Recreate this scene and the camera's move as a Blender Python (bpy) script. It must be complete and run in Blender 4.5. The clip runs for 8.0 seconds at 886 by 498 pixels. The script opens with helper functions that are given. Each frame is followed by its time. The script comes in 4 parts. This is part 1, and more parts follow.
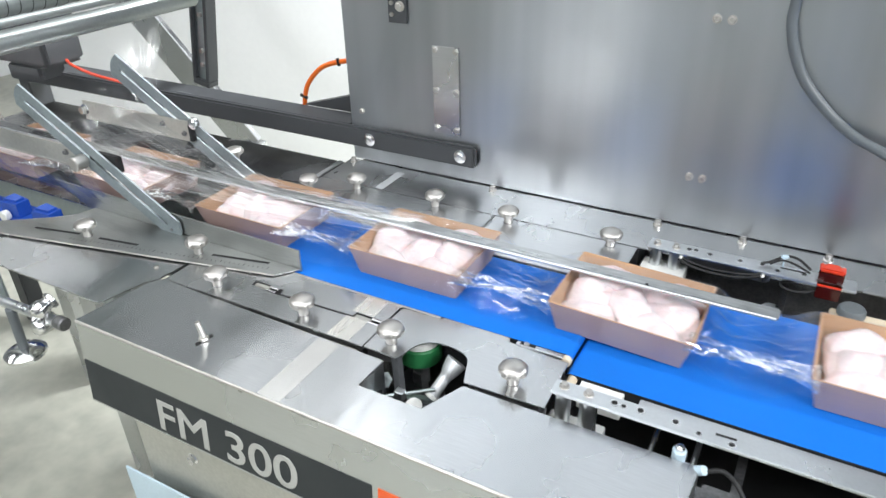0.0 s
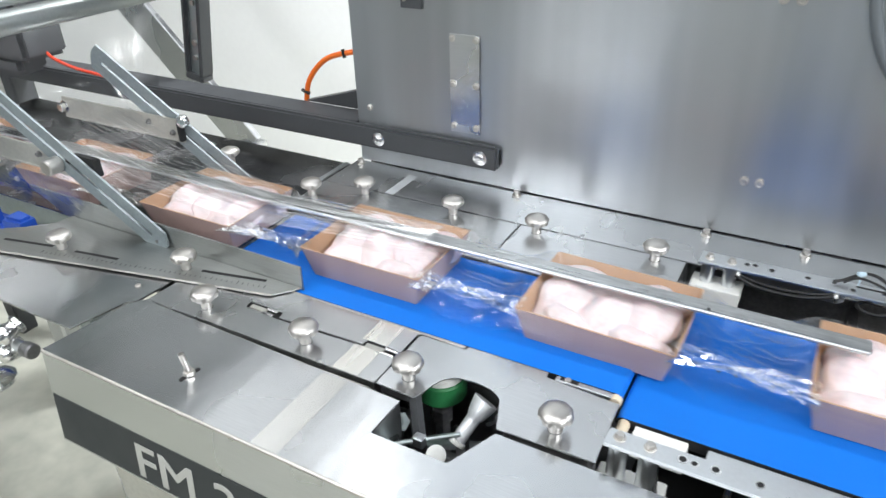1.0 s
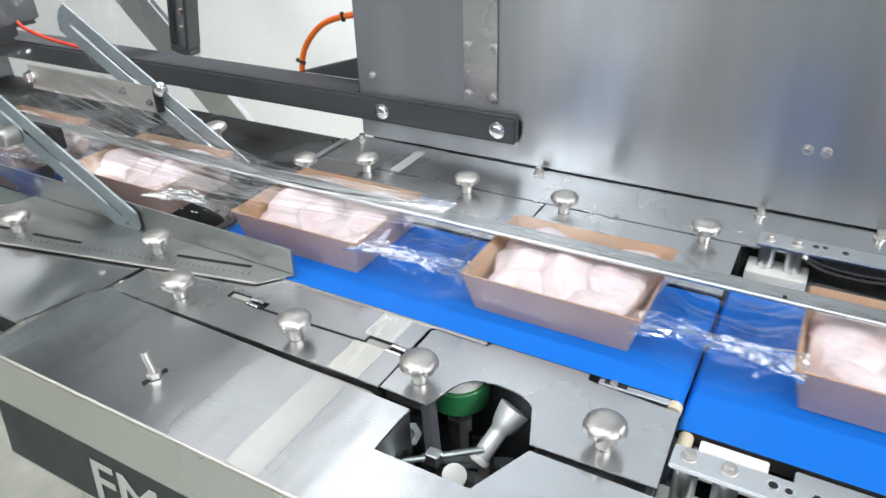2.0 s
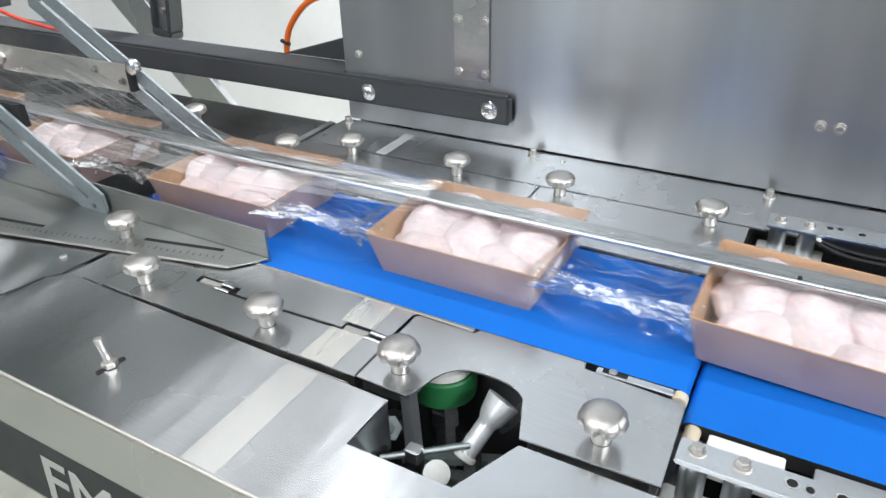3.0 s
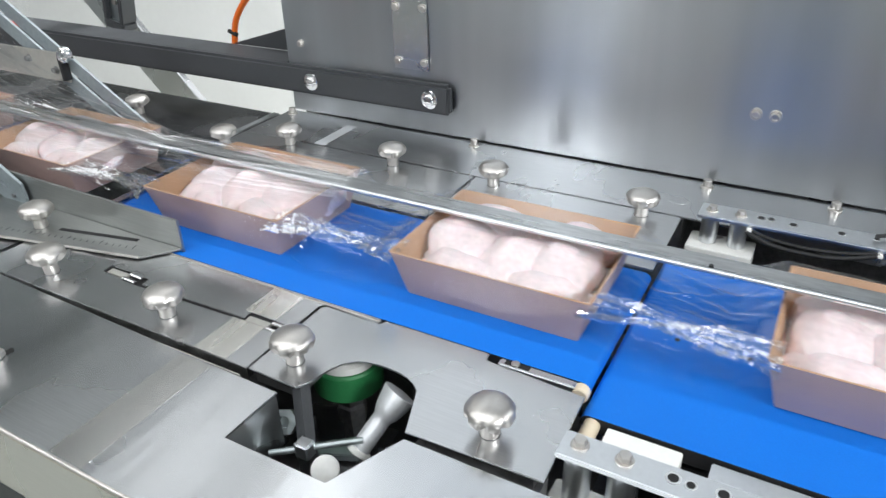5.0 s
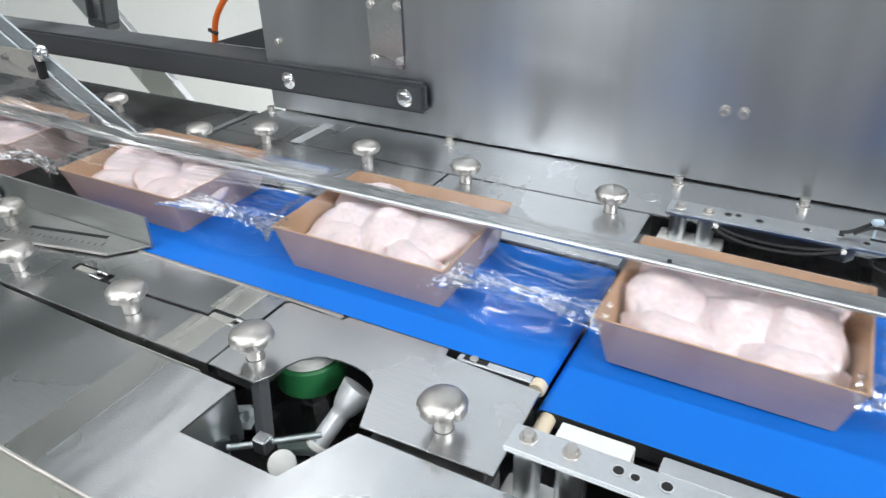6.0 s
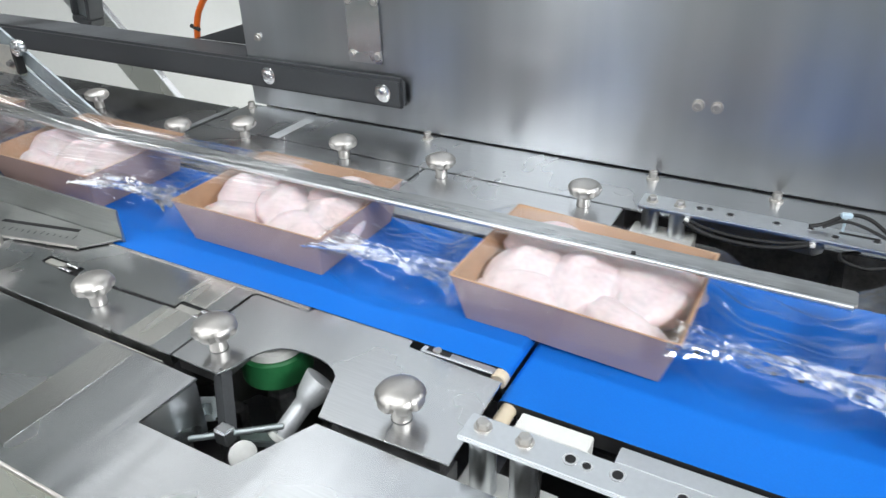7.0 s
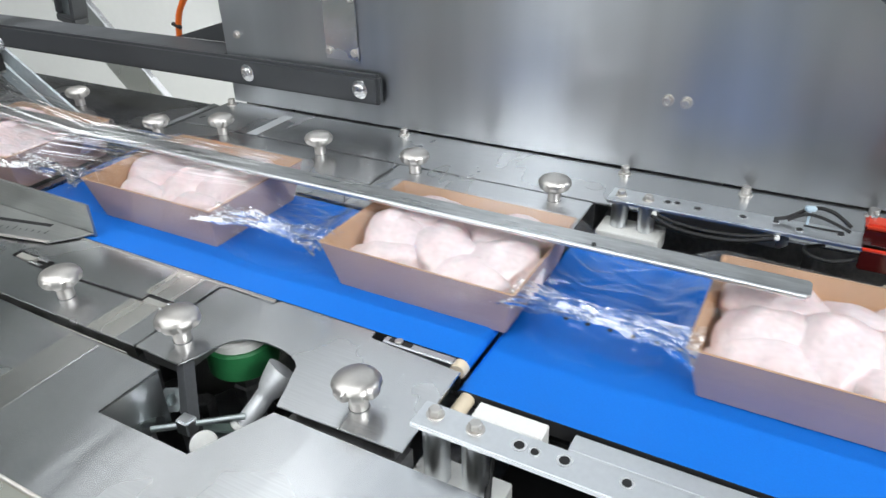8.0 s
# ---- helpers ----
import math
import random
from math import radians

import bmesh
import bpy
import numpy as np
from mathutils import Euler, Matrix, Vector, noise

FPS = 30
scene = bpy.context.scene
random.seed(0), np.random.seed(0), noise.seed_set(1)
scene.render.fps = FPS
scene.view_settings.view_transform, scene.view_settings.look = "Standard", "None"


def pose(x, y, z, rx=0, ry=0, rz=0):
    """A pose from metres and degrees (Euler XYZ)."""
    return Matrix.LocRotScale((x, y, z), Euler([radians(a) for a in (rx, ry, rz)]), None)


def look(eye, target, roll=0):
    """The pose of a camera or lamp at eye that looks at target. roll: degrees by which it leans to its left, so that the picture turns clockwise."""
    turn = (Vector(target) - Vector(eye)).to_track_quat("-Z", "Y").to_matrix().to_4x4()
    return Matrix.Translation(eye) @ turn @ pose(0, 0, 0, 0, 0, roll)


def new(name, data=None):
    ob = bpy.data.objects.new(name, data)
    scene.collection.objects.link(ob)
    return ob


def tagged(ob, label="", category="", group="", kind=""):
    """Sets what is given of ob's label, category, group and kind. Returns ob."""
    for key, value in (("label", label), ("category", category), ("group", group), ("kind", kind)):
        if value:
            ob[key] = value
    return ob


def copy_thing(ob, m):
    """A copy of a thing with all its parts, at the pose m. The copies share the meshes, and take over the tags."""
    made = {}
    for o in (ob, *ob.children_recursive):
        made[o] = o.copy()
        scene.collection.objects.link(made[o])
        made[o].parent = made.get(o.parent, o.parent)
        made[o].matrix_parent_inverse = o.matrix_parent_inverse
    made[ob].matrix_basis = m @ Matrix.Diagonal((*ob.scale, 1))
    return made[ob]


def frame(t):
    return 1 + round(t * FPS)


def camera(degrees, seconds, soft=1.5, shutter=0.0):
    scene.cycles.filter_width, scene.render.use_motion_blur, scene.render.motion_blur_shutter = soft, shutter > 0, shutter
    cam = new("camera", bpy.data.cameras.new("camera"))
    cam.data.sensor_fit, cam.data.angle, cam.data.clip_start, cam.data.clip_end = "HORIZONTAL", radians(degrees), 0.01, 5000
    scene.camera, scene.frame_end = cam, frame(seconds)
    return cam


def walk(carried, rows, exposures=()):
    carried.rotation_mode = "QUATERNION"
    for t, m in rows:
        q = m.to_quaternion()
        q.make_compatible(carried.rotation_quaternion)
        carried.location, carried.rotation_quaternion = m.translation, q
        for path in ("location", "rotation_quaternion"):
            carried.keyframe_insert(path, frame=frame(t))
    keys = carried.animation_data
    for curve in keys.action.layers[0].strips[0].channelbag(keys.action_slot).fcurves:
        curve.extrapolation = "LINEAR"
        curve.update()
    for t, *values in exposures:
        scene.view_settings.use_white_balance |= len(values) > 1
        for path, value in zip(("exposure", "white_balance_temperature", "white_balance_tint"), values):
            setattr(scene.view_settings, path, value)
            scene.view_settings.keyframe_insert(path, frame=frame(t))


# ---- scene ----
cam = camera(64.2, 8.0, soft=1.5, shutter=0.5)
PATH = [
    (0, (0.289, -0.692, 1.555), (-0.566, 0.81, 0.55), -1.6),
    (0.5, (0.248, -0.641, 1.539), (-0.611, 0.857, 0.53), -1.8),
    (1, (0.189, -0.576, 1.5), (-0.671, 0.921, 0.49), -1.8),
    (1.5, (0.135, -0.518, 1.445), (-0.724, 0.978, 0.435), -1.8),
    (1.7, (0.12, -0.499, 1.424), (-0.743, 0.995, 0.413), -1.9),
    (3, (0.102, -0.431, 1.342), (-0.762, 1.067, 0.337), -1.9),
    (3.5, (0.119, -0.411, 1.33), (-0.745, 1.088, 0.327), -1.9),
    (4, (0.138, -0.397, 1.326), (-0.726, 1.103, 0.324), -1.9),
    (4.5, (0.157, -0.383, 1.319), (-0.706, 1.117, 0.318), -1.8),
    (6, (0.21, -0.358, 1.31), (-0.65, 1.146, 0.311), -1.8),
    (6.5, (0.225, -0.353, 1.307), (-0.633, 1.153, 0.309), -1.7),
    (7, (0.24, -0.346, 1.302), (-0.617, 1.16, 0.304), -1.7),
    (7.5, (0.257, -0.341, 1.298), (-0.601, 1.166, 0.302), -1.7),
    (8, (0.274, -0.338, 1.296), (-0.58, 1.173, 0.301), -1.7),
]
walk(cam, [(t, look(eye, target, roll)) for t, eye, target, roll in PATH], exposures=[(0.0, 0.30), (3.0, 0.14), (8.0, 0.10)])

# ---------- heights and lines of the plan ----------
DECK = 0.900          # top of the machine deck and of the belts
SPEED = 0.2565        # belt speed, m/s
PITCH = 0.364         # distance from tray to tray
TRAY_X0 = -0.173      # right foot of one tray at the start
TRAY_Y = 0.2255       # middle line of the trays
DROP = 0.008          # the outfeed belt lies this much lower

# ---------- world and lights ----------
world = bpy.data.worlds.new("world")
scene.world = world
world.use_nodes = True
world.node_tree.nodes["Background"].inputs[0].default_value = (0.75, 0.85, 1.0, 1)
world.node_tree.nodes["Background"].inputs[1].default_value = 0.3


def ceiling_lamp(x, y, lx, ly, watts, col=(0.955, 0.982, 1.0)):
    d = bpy.data.lights.new("ceiling_tube", "AREA")
    d.shape, d.size, d.size_y, d.energy, d.color = "RECTANGLE", lx, ly, watts, col
    o = new("ceiling_tube", d)
    o.matrix_world = pose(x, y, 2.93)
    return o


# All lamps are unseen: some set by deck reflections, the rest added as fill.
LAMPS = [(-2.06, 1.45, 0.50, 1.7, 3.5), (-1.22, 1.45, 0.62, 1.6, 8.0), (-3.05, 1.60, 0.42, 0.8, 0.45), (-0.62, -1.05, 2.8, 2.3, 49), (0.9, -3.7, 3.2, 1.4, 7), (2.9, -1.0, 0.8, 1.8, 170), (-3.2, -1.4, 0.6, 1.8, 30),
         (-0.3, 1.75, 0.8, 0.7, 195), (-4.6, 1.85, 0.3, 1.6, 6), (-1.75, -4.0, 0.7, 1.2, 68)]
for lamp in LAMPS:
    ceiling_lamp(*lamp)


# ---------- materials ----------
def mat(name, base, rough=0.5, metal=0.0, var=0.12, scale=(6, 6, 6), fine=(180, 180, 180), bump=0.0, bump_scale=None, rough_var=0.08,
        spec=0.5, sss=0.0, aniso=0.0, dist=0.001, blur=None):
    m = bpy.data.materials.new(name)
    m.use_nodes = True
    nt = m.node_tree
    n, l = nt.nodes, nt.links
    b = n["Principled BSDF"]
    tc = n.new("ShaderNodeTexCoord")

    def noise_at(sc, detail=4.0):
        mp = n.new("ShaderNodeMapping")
        mp.inputs["Scale"].default_value = sc
        l.new(tc.outputs["Object"], mp.inputs[0])
        t = n.new("ShaderNodeTexNoise")
        t.inputs["Scale"].default_value = 1.0
        t.inputs["Detail"].default_value = detail
        l.new(mp.outputs[0], t.inputs["Vector"])
        return t.outputs["Fac"]

    big, small = noise_at(scale), noise_at(fine, 2.0)
    add = n.new("ShaderNodeMath")
    add.operation = "ADD"
    l.new(big, add.inputs[0]), l.new(small, add.inputs[1])
    rng = n.new("ShaderNodeMapRange")
    rng.inputs["From Min"].default_value, rng.inputs["From Max"].default_value = 0.6, 1.4
    rng.inputs["To Min"].default_value, rng.inputs["To Max"].default_value = 1 - var, 1 + var
    l.new(add.outputs[0], rng.inputs["Value"])
    mul = n.new("ShaderNodeVectorMath")
    mul.operation = "SCALE"
    mul.inputs[0].default_value = base
    l.new(rng.outputs[0], mul.inputs["Scale"])
    l.new(mul.outputs[0], b.inputs["Base Color"])
    r2 = n.new("ShaderNodeMapRange")
    r2.inputs["From Min"].default_value, r2.inputs["From Max"].default_value = 0.3, 0.7
    r2.inputs["To Min"].default_value, r2.inputs["To Max"].default_value = max(0.02, rough - rough_var), rough + rough_var
    l.new(big, r2.inputs["Value"])
    l.new(r2.outputs[0], b.inputs["Roughness"])
    b.inputs["Metallic"].default_value = metal
    b.inputs["Specular IOR Level"].default_value = spec
    b.inputs["Anisotropic"].default_value = aniso
    if blur:
        # brushed grain: reflections are drawn out along this direction
        tg = n.new("ShaderNodeCombineXYZ")
        for k in range(3):
            tg.inputs[k].default_value = blur[k]
        l.new(tg.outputs[0], b.inputs["Tangent"])
    if sss:
        b.inputs["Subsurface Weight"].default_value = sss
        b.inputs["Subsurface Radius"].default_value = (0.010, 0.004, 0.003)
        b.inputs["Subsurface Scale"].default_value = 1.0
    if bump:
        bp = n.new("ShaderNodeBump")
        bp.inputs["Strength"].default_value, bp.inputs["Distance"].default_value = bump, dist
        l.new(noise_at(bump_scale or fine, 3.0), bp.inputs["Height"])
        l.new(bp.outputs[0], b.inputs["Normal"])
    return m


STEEL = mat("brushed_stainless", (0.60, 0.61, 0.62), 0.27, 1.0, 0.06, (5, 3, 5), (30, 900, 900), 0.12, (12, 600, 600), 0.07, dist=0.0002)
STEEL_DECK = mat("deck_stainless", (0.59, 0.60, 0.61), 0.27, 1.0, 0.09, (6, 4, 6), (25, 700, 700), 0.10, (7, 3, 7), 0.05, aniso=0.7, dist=0.008, blur=(0, 1, 0))
# Panel: low base and vertical colour streaks imitate dim, drawn-out reflections.
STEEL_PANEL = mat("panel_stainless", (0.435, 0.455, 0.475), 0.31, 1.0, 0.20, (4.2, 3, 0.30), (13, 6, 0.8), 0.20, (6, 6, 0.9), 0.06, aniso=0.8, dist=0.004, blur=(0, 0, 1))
STEEL_KNOB = mat("polished_stainless", (0.61, 0.585, 0.555), 0.40, 1.0, 0.05, (30, 30, 30), (300, 300, 300), 0.03, rough_var=0.06)
ARM_STEEL = mat("dull_galvanised", (0.36, 0.41, 0.43), 0.58, 0.8, 0.14, (14, 14, 14), (120, 120, 120), 0.10)
PLATE_STEEL = mat("warm_matt_steel", (0.60, 0.59, 0.55), 0.5, 0.9, 0.10, (16, 16, 16), (140, 140, 140), 0.08)
ROLLER_GREY = mat("grey_roller_coat", (0.30, 0.325, 0.32), 0.42, 0.6, 0.08, (14, 14, 14), (160, 160, 160), 0.05)
GUIDE_STEEL = mat("guide_stainless", (0.44, 0.45, 0.44), 0.40, 1.0, 0.10, (9, 9, 9), (30, 500, 500), 0.10, rough_var=0.08)
STEEL_SATIN = mat("satin_galvanised", (0.45, 0.50, 0.51), 0.44, 1.0, 0.10, (14, 14, 14), (120, 120, 120), 0.08)
ALU = mat("aluminium", (0.72, 0.74, 0.76), 0.32, 1.0, 0.05, (12, 12, 12), (200, 200, 200), 0.05)
# Stripe steels: paler than the sheets they cross, about as rough.
STRIPE_DECK = mat("deck_stripe_stainless", (0.88, 0.86, 0.81), 0.25, 1.0, 0.05, (60, 6, 10), (900, 25, 900), 0.10, (700, 12, 700), 0.04, aniso=0.6, dist=0.0002, blur=(0, 1, 0))
STRIPE_HOOD = mat("hood_stripe_stainless", (0.74, 0.735, 0.715), 0.23, 1.0, 0.05, (60, 6, 10), (900, 25, 900), 0.10, (700, 12, 700), 0.04, aniso=0.6, dist=0.0002, blur=(0, 1, 0))
PALE_BLUE = mat("pale_blue_plastic", (0.55, 0.68, 0.76), 0.5, 0.0, 0.06, (8, 8, 8), (200, 200, 200))
DARK_PAINT = mat("dark_grey_powder_coat", (0.055, 0.058, 0.063), 0.45, 0.0, 0.15, (8, 8, 8), (400, 400, 400), 0.2, dist=0.0003)
BLACK = mat("black_rubber_and_gap_shade", (0.012, 0.012, 0.013), 0.6, 0.0, 0.2, (20, 20, 20), (200, 200, 200))
BELT = mat("blue_belt", (0.006, 0.168, 0.67), 0.5, 0.0, 0.06, (6, 6, 6), (600, 600, 600), 0.1, spec=0.25, dist=0.0002)
BLUE_PLASTIC = mat("blue_plastic", (0.015, 0.07, 0.38), 0.35, 0.0, 0.10, (20, 20, 20), (200, 200, 200))
WHITE_PLASTIC = mat("white_plastic", (0.80, 0.80, 0.77), 0.4, 0.0, 0.05, (20, 20, 20), (200, 200, 200))
CREAM = mat("cream_plastic", (0.70, 0.60, 0.45), 0.45, 0.0, 0.06, (30, 30, 30), (200, 200, 200))
KRAFT = mat("kraft_inside", (0.52, 0.32, 0.19), 0.7, 0.0, 0.12, (25, 25, 25), (500, 500, 500), 0.2, dist=0.0003)
# Brown board with the blue belt's bounce light mixed into the base.
KRAFT_OUT = mat("kraft_outside_belt_tint", (0.52, 0.365, 0.33), 0.6, 0.0, 0.08, (25, 25, 25), (500, 500, 500), 0.15, dist=0.0003)
SKIN = mat("chicken_skin", (0.84, 0.71, 0.725), 0.36, 0.0, 0.16, (38, 38, 38), (220, 220, 220), 0.6, (170, 170, 170), 0.1, sss=0.25, dist=0.0008)
GREEN = mat("green_belt", (0.02, 0.17, 0.055), 0.5, 0.0, 0.1, (30, 30, 30), (300, 300, 300))
ORANGE = mat("orange_hose", (0.85, 0.16, 0.015), 0.4, 0.0, 0.05, (30, 30, 30), (200, 200, 200))
RED = mat("red_plastic", (0.62, 0.05, 0.02), 0.35, 0.0, 0.08, (30, 30, 30), (200, 200, 200))
DARK_GLASS = mat("dark_red_window", (0.05, 0.006, 0.006), 0.08, 0.0, 0.05)
STRIP = mat("charcoal_foil", (0.030, 0.035, 0.038), 0.5, 0.0, 0.06, (10, 10, 10), (300, 300, 300), spec=0.3)
LETTER = mat("silver_lettering", (0.50, 0.50, 0.48), 0.4, 0.3, 0.04, (20, 20, 20), (200, 200, 200))
ORANGE_FOIL = mat("orange_foil", (0.85, 0.12, 0.02), 0.4, 0.0, 0.03)
CABLE = mat("grey_cable", (0.12, 0.135, 0.145), 0.4, 0.0, 0.06, (20, 20, 20), (200, 200, 200))
ZINC = mat("zinc_plate", (0.72, 0.74, 0.76), 0.40, 0.55, 0.06, (40, 40, 40), (300, 300, 300), 0.04)
CHROME = mat("chrome", (0.74, 0.74, 0.74), 0.15, 1.0, 0.03, rough_var=0.03)
HOOD = mat("hood_stainless", (0.62, 0.635, 0.65), 0.25, 1.0, 0.12, (6, 4, 6), (25, 700, 700), 0.16, (10, 2.2, 10), 0.05, aniso=0.75, dist=0.012, blur=(0, 1, 0))
BAR = mat("worn_bar", (0.52, 0.53, 0.53), 0.30, 1.0, 0.28, (5, 60, 60), (40, 200, 200), 0.10, rough_var=0.1)
# Dark base: the shade inside and under the deck is partly put into it.
DIM_STEEL = mat("dark_steel", (0.27, 0.27, 0.275), 0.48, 1.0, 0.3, (40, 40, 40), (200, 200, 200))
# Blotchy steel, its base darkened for the dark surroundings these plates reflect.
DIM_SHEET = mat("dimmed_stained_stainless", (0.30, 0.30, 0.31), 0.24, 1.0, 0.22, (9, 9, 9), (60, 400, 400), 0.10, (9, 5, 9), 0.10, dist=0.004)
CONCRETE = mat("sealed_concrete", (0.42, 0.42, 0.36), 0.36, 0.0, 0.24, (2.6, 2.6, 2.6), (14, 14, 14), 0.1, rough_var=0.12)
WALL_WHITE = mat("white_wall", (0.90, 0.905, 0.91), 0.6, 0.0, 0.02, (1, 1, 1), (30, 30, 30))
WALL_GREY = mat("hall_wall", (0.25, 0.27, 0.285), 0.7, 0.0, 0.08, (0.8, 0.8, 0.8), (10, 10, 10))
CEIL = mat("ceiling_paint", (0.20, 0.215, 0.23), 0.8, 0.0, 0.03, (1, 1, 1), (20, 20, 20))


def film_material(gain, name, least=0.05, rough=0.10):
    """Clear packaging film: mostly clear, with a gloss that grows at grazing angles."""
    m = bpy.data.materials.new(name)
    m.use_nodes = True
    nt = m.node_tree
    n, l = nt.nodes, nt.links
    n.clear()
    out = n.new("ShaderNodeOutputMaterial")
    mix = n.new("ShaderNodeMixShader")
    tr = n.new("ShaderNodeBsdfTransparent")
    tr.inputs[0].default_value = (0.985, 0.988, 0.99, 1)
    gl = n.new("ShaderNodeBsdfGlossy")
    gl.inputs["Roughness"].default_value = rough
    gl.inputs["Color"].default_value = (1, 1, 1, 1)
    fr = n.new("ShaderNodeLayerWeight")
    fr.inputs["Blend"].default_value = 0.5
    pw = n.new("ShaderNodeMath")
    pw.operation = "POWER"
    pw.inputs[1].default_value = 3.5
    ad = n.new("ShaderNodeMath")
    ad.operation = "ADD"
    ad.inputs[1].default_value = least
    mm = n.new("ShaderNodeMath")
    mm.operation, mm.use_clamp = "MULTIPLY", True
    mm.inputs[1].default_value = gain
    tc = n.new("ShaderNodeTexCoord")
    mp = n.new("ShaderNodeMapping")
    mp.inputs["Scale"].default_value = (6, 90, 90)
    no = n.new("ShaderNodeTexNoise")
    no.inputs["Scale"].default_value, no.inputs["Detail"].default_value = 1.0, 3.0
    bp = n.new("ShaderNodeBump")
    bp.inputs["Strength"].default_value, bp.inputs["Distance"].default_value = 0.03, 0.003
    l.new(tc.outputs["Object"], mp.inputs[0]), l.new(mp.outputs[0], no.inputs["Vector"])
    l.new(no.outputs["Fac"], bp.inputs["Height"])
    l.new(bp.outputs[0], gl.inputs["Normal"]), l.new(bp.outputs[0], fr.inputs["Normal"])
    l.new(fr.outputs["Facing"], pw.inputs[0]), l.new(pw.outputs[0], ad.inputs[0]), l.new(ad.outputs[0], mm.inputs[0]), l.new(mm.outputs[0], mix.inputs[0])
    l.new(tr.outputs[0], mix.inputs[1]), l.new(gl.outputs[0], mix.inputs[2])
    l.new(mix.outputs[0], out.inputs[0])
    return m


FILM = film_material(0.9, "clear_film")
FILM_WEB = film_material(0.85, "pleated_film", 0.10)
FILM_THIN = film_material(0.28, "taut_film")
FILM_CREASE = film_material(3.0, "creased_film", 0.09, 0.06)


# ---------- mesh helpers ----------
def part(name, bm, material, parent=None, label="", smooth=False):
    """Links a bmesh as one mesh object under a thing or a part."""
    me = bpy.data.meshes.new(name)
    bmesh.ops.recalc_face_normals(bm, faces=bm.faces)
    bm.to_mesh(me)
    bm.free()
    for m in (material if isinstance(material, (list, tuple)) else [material]):
        me.materials.append(m)
    if smooth:
        me.polygons.foreach_set("use_smooth", [True] * len(me.polygons))
        me.set_sharp_from_angle(angle=radians(38))
    ob = new(name, me)
    if parent is not None:
        ob.parent = parent
    if label:
        ob["label"] = label
    return ob


def empty(name, label, category, group="", at=(0, 0, 0)):
    ob = new(name)
    ob.location = at
    return tagged(ob, label, category, group)


def prism(pts, z0, z1, bevel=0.0, bm=None):
    """An upright plate with the outline pts between z0 and z1."""
    bm = bm or bmesh.new()
    lo = [bm.verts.new((x, y, z0)) for x, y in pts]
    hi = [bm.verts.new((x, y, z1)) for x, y in pts]
    top = bm.faces.new(hi)
    bm.faces.new(lo[::-1])
    for i in range(len(pts)):
        k = (i + 1) % len(pts)
        bm.faces.new((lo[i], lo[k], hi[k], hi[i]))
    if bevel:
        bmesh.ops.bevel(bm, geom=list(top.edges), offset=bevel, segments=2, affect="EDGES")
    return bm


def rect(x0, x1, y0, y1):
    return [(x0, y0), (x1, y0), (x1, y1), (x0, y1)]


def box(x0, x1, y0, y1, z0, z1, bevel=0.0, bm=None):
    own = bmesh.new()
    prism(rect(x0, x1, y0, y1), z0, z1, 0.0, own)
    if bevel:
        bmesh.ops.bevel(own, geom=list(own.edges), offset=bevel, segments=2, affect="EDGES")
    return joined(bm, own) if bm else own


def joined(bm, other):
    me = bpy.data.meshes.new("tmp")
    other.to_mesh(me)
    other.free()
    bm.from_mesh(me)
    bpy.data.meshes.remove(me)
    return bm


def moved(bm, m):
    bmesh.ops.transform(bm, matrix=m, verts=bm.verts)
    return bm


def lathe(profile, segs=28, m=None, lobes=0, lobe_rows=None):
    """A turned body from (radius, height) rows; lobes scallop the rows named, each to its depth."""
    bm = bmesh.new()
    rings = []
    for i, (r, z) in enumerate(profile):
        ring = []
        for k in range(segs):
            a = 2 * math.pi * k / segs
            f = 1.0
            if lobes:
                f = 1 - lobe_rows.get(i, 0.0) * max(0.0, math.cos(lobes * a)) ** 1.4
            ring.append(bm.verts.new((r * f * math.cos(a), r * f * math.sin(a), z)))
        rings.append(ring)
    for a, b in zip(rings, rings[1:]):
        for k in range(segs):
            bm.faces.new((a[k], a[(k + 1) % segs], b[(k + 1) % segs], b[k]))
    bm.faces.new(rings[0][::-1])
    bm.faces.new(rings[-1])
    if m is not None:
        moved(bm, m)
    return bm


def rod(a, b, r, segs=16, bevel=0.0):
    """A round bar from a to b."""
    a, b = Vector(a), Vector(b)
    d = (b - a).length
    turn = (b - a).to_track_quat("Z", "Y").to_matrix().to_4x4()
    e = bevel
    prof = [(r - e, 0), (r, e), (r, d - e), (r - e, d)] if e else [(r, 0), (r, d)]
    return lathe(prof, segs, Matrix.Translation(a) @ turn)


def tube(name, pts, r, material, parent=None, label=""):
    """A hose or cable along a smooth line through pts."""
    bm = bmesh.new()
    P = [Vector(p) for p in pts]
    fine = []
    for i in range(len(P) - 1):
        p0, p1, p2, p3 = P[max(i - 1, 0)], P[i], P[i + 1], P[min(i + 2, len(P) - 1)]
        for k in range(8):
            t = k / 8
            fine.append(0.5 * ((2 * p1) + (p2 - p0) * t + (2 * p0 - 5 * p1 + 4 * p2 - p3) * t * t + (3 * p1 - p0 - 3 * p2 + p3) * t ** 3))
    fine.append(P[-1])
    rings = []
    for i, p in enumerate(fine):
        d = (fine[min(i + 1, len(fine) - 1)] - fine[max(i - 1, 0)]).normalized()
        s = d.cross(Vector((0.13, 0.31, 0.94))).normalized()
        u = s.cross(d)
        rings.append([bm.verts.new(p + r * (math.cos(a) * s + math.sin(a) * u)) for a in [2 * math.pi * k / 10 for k in range(10)]])
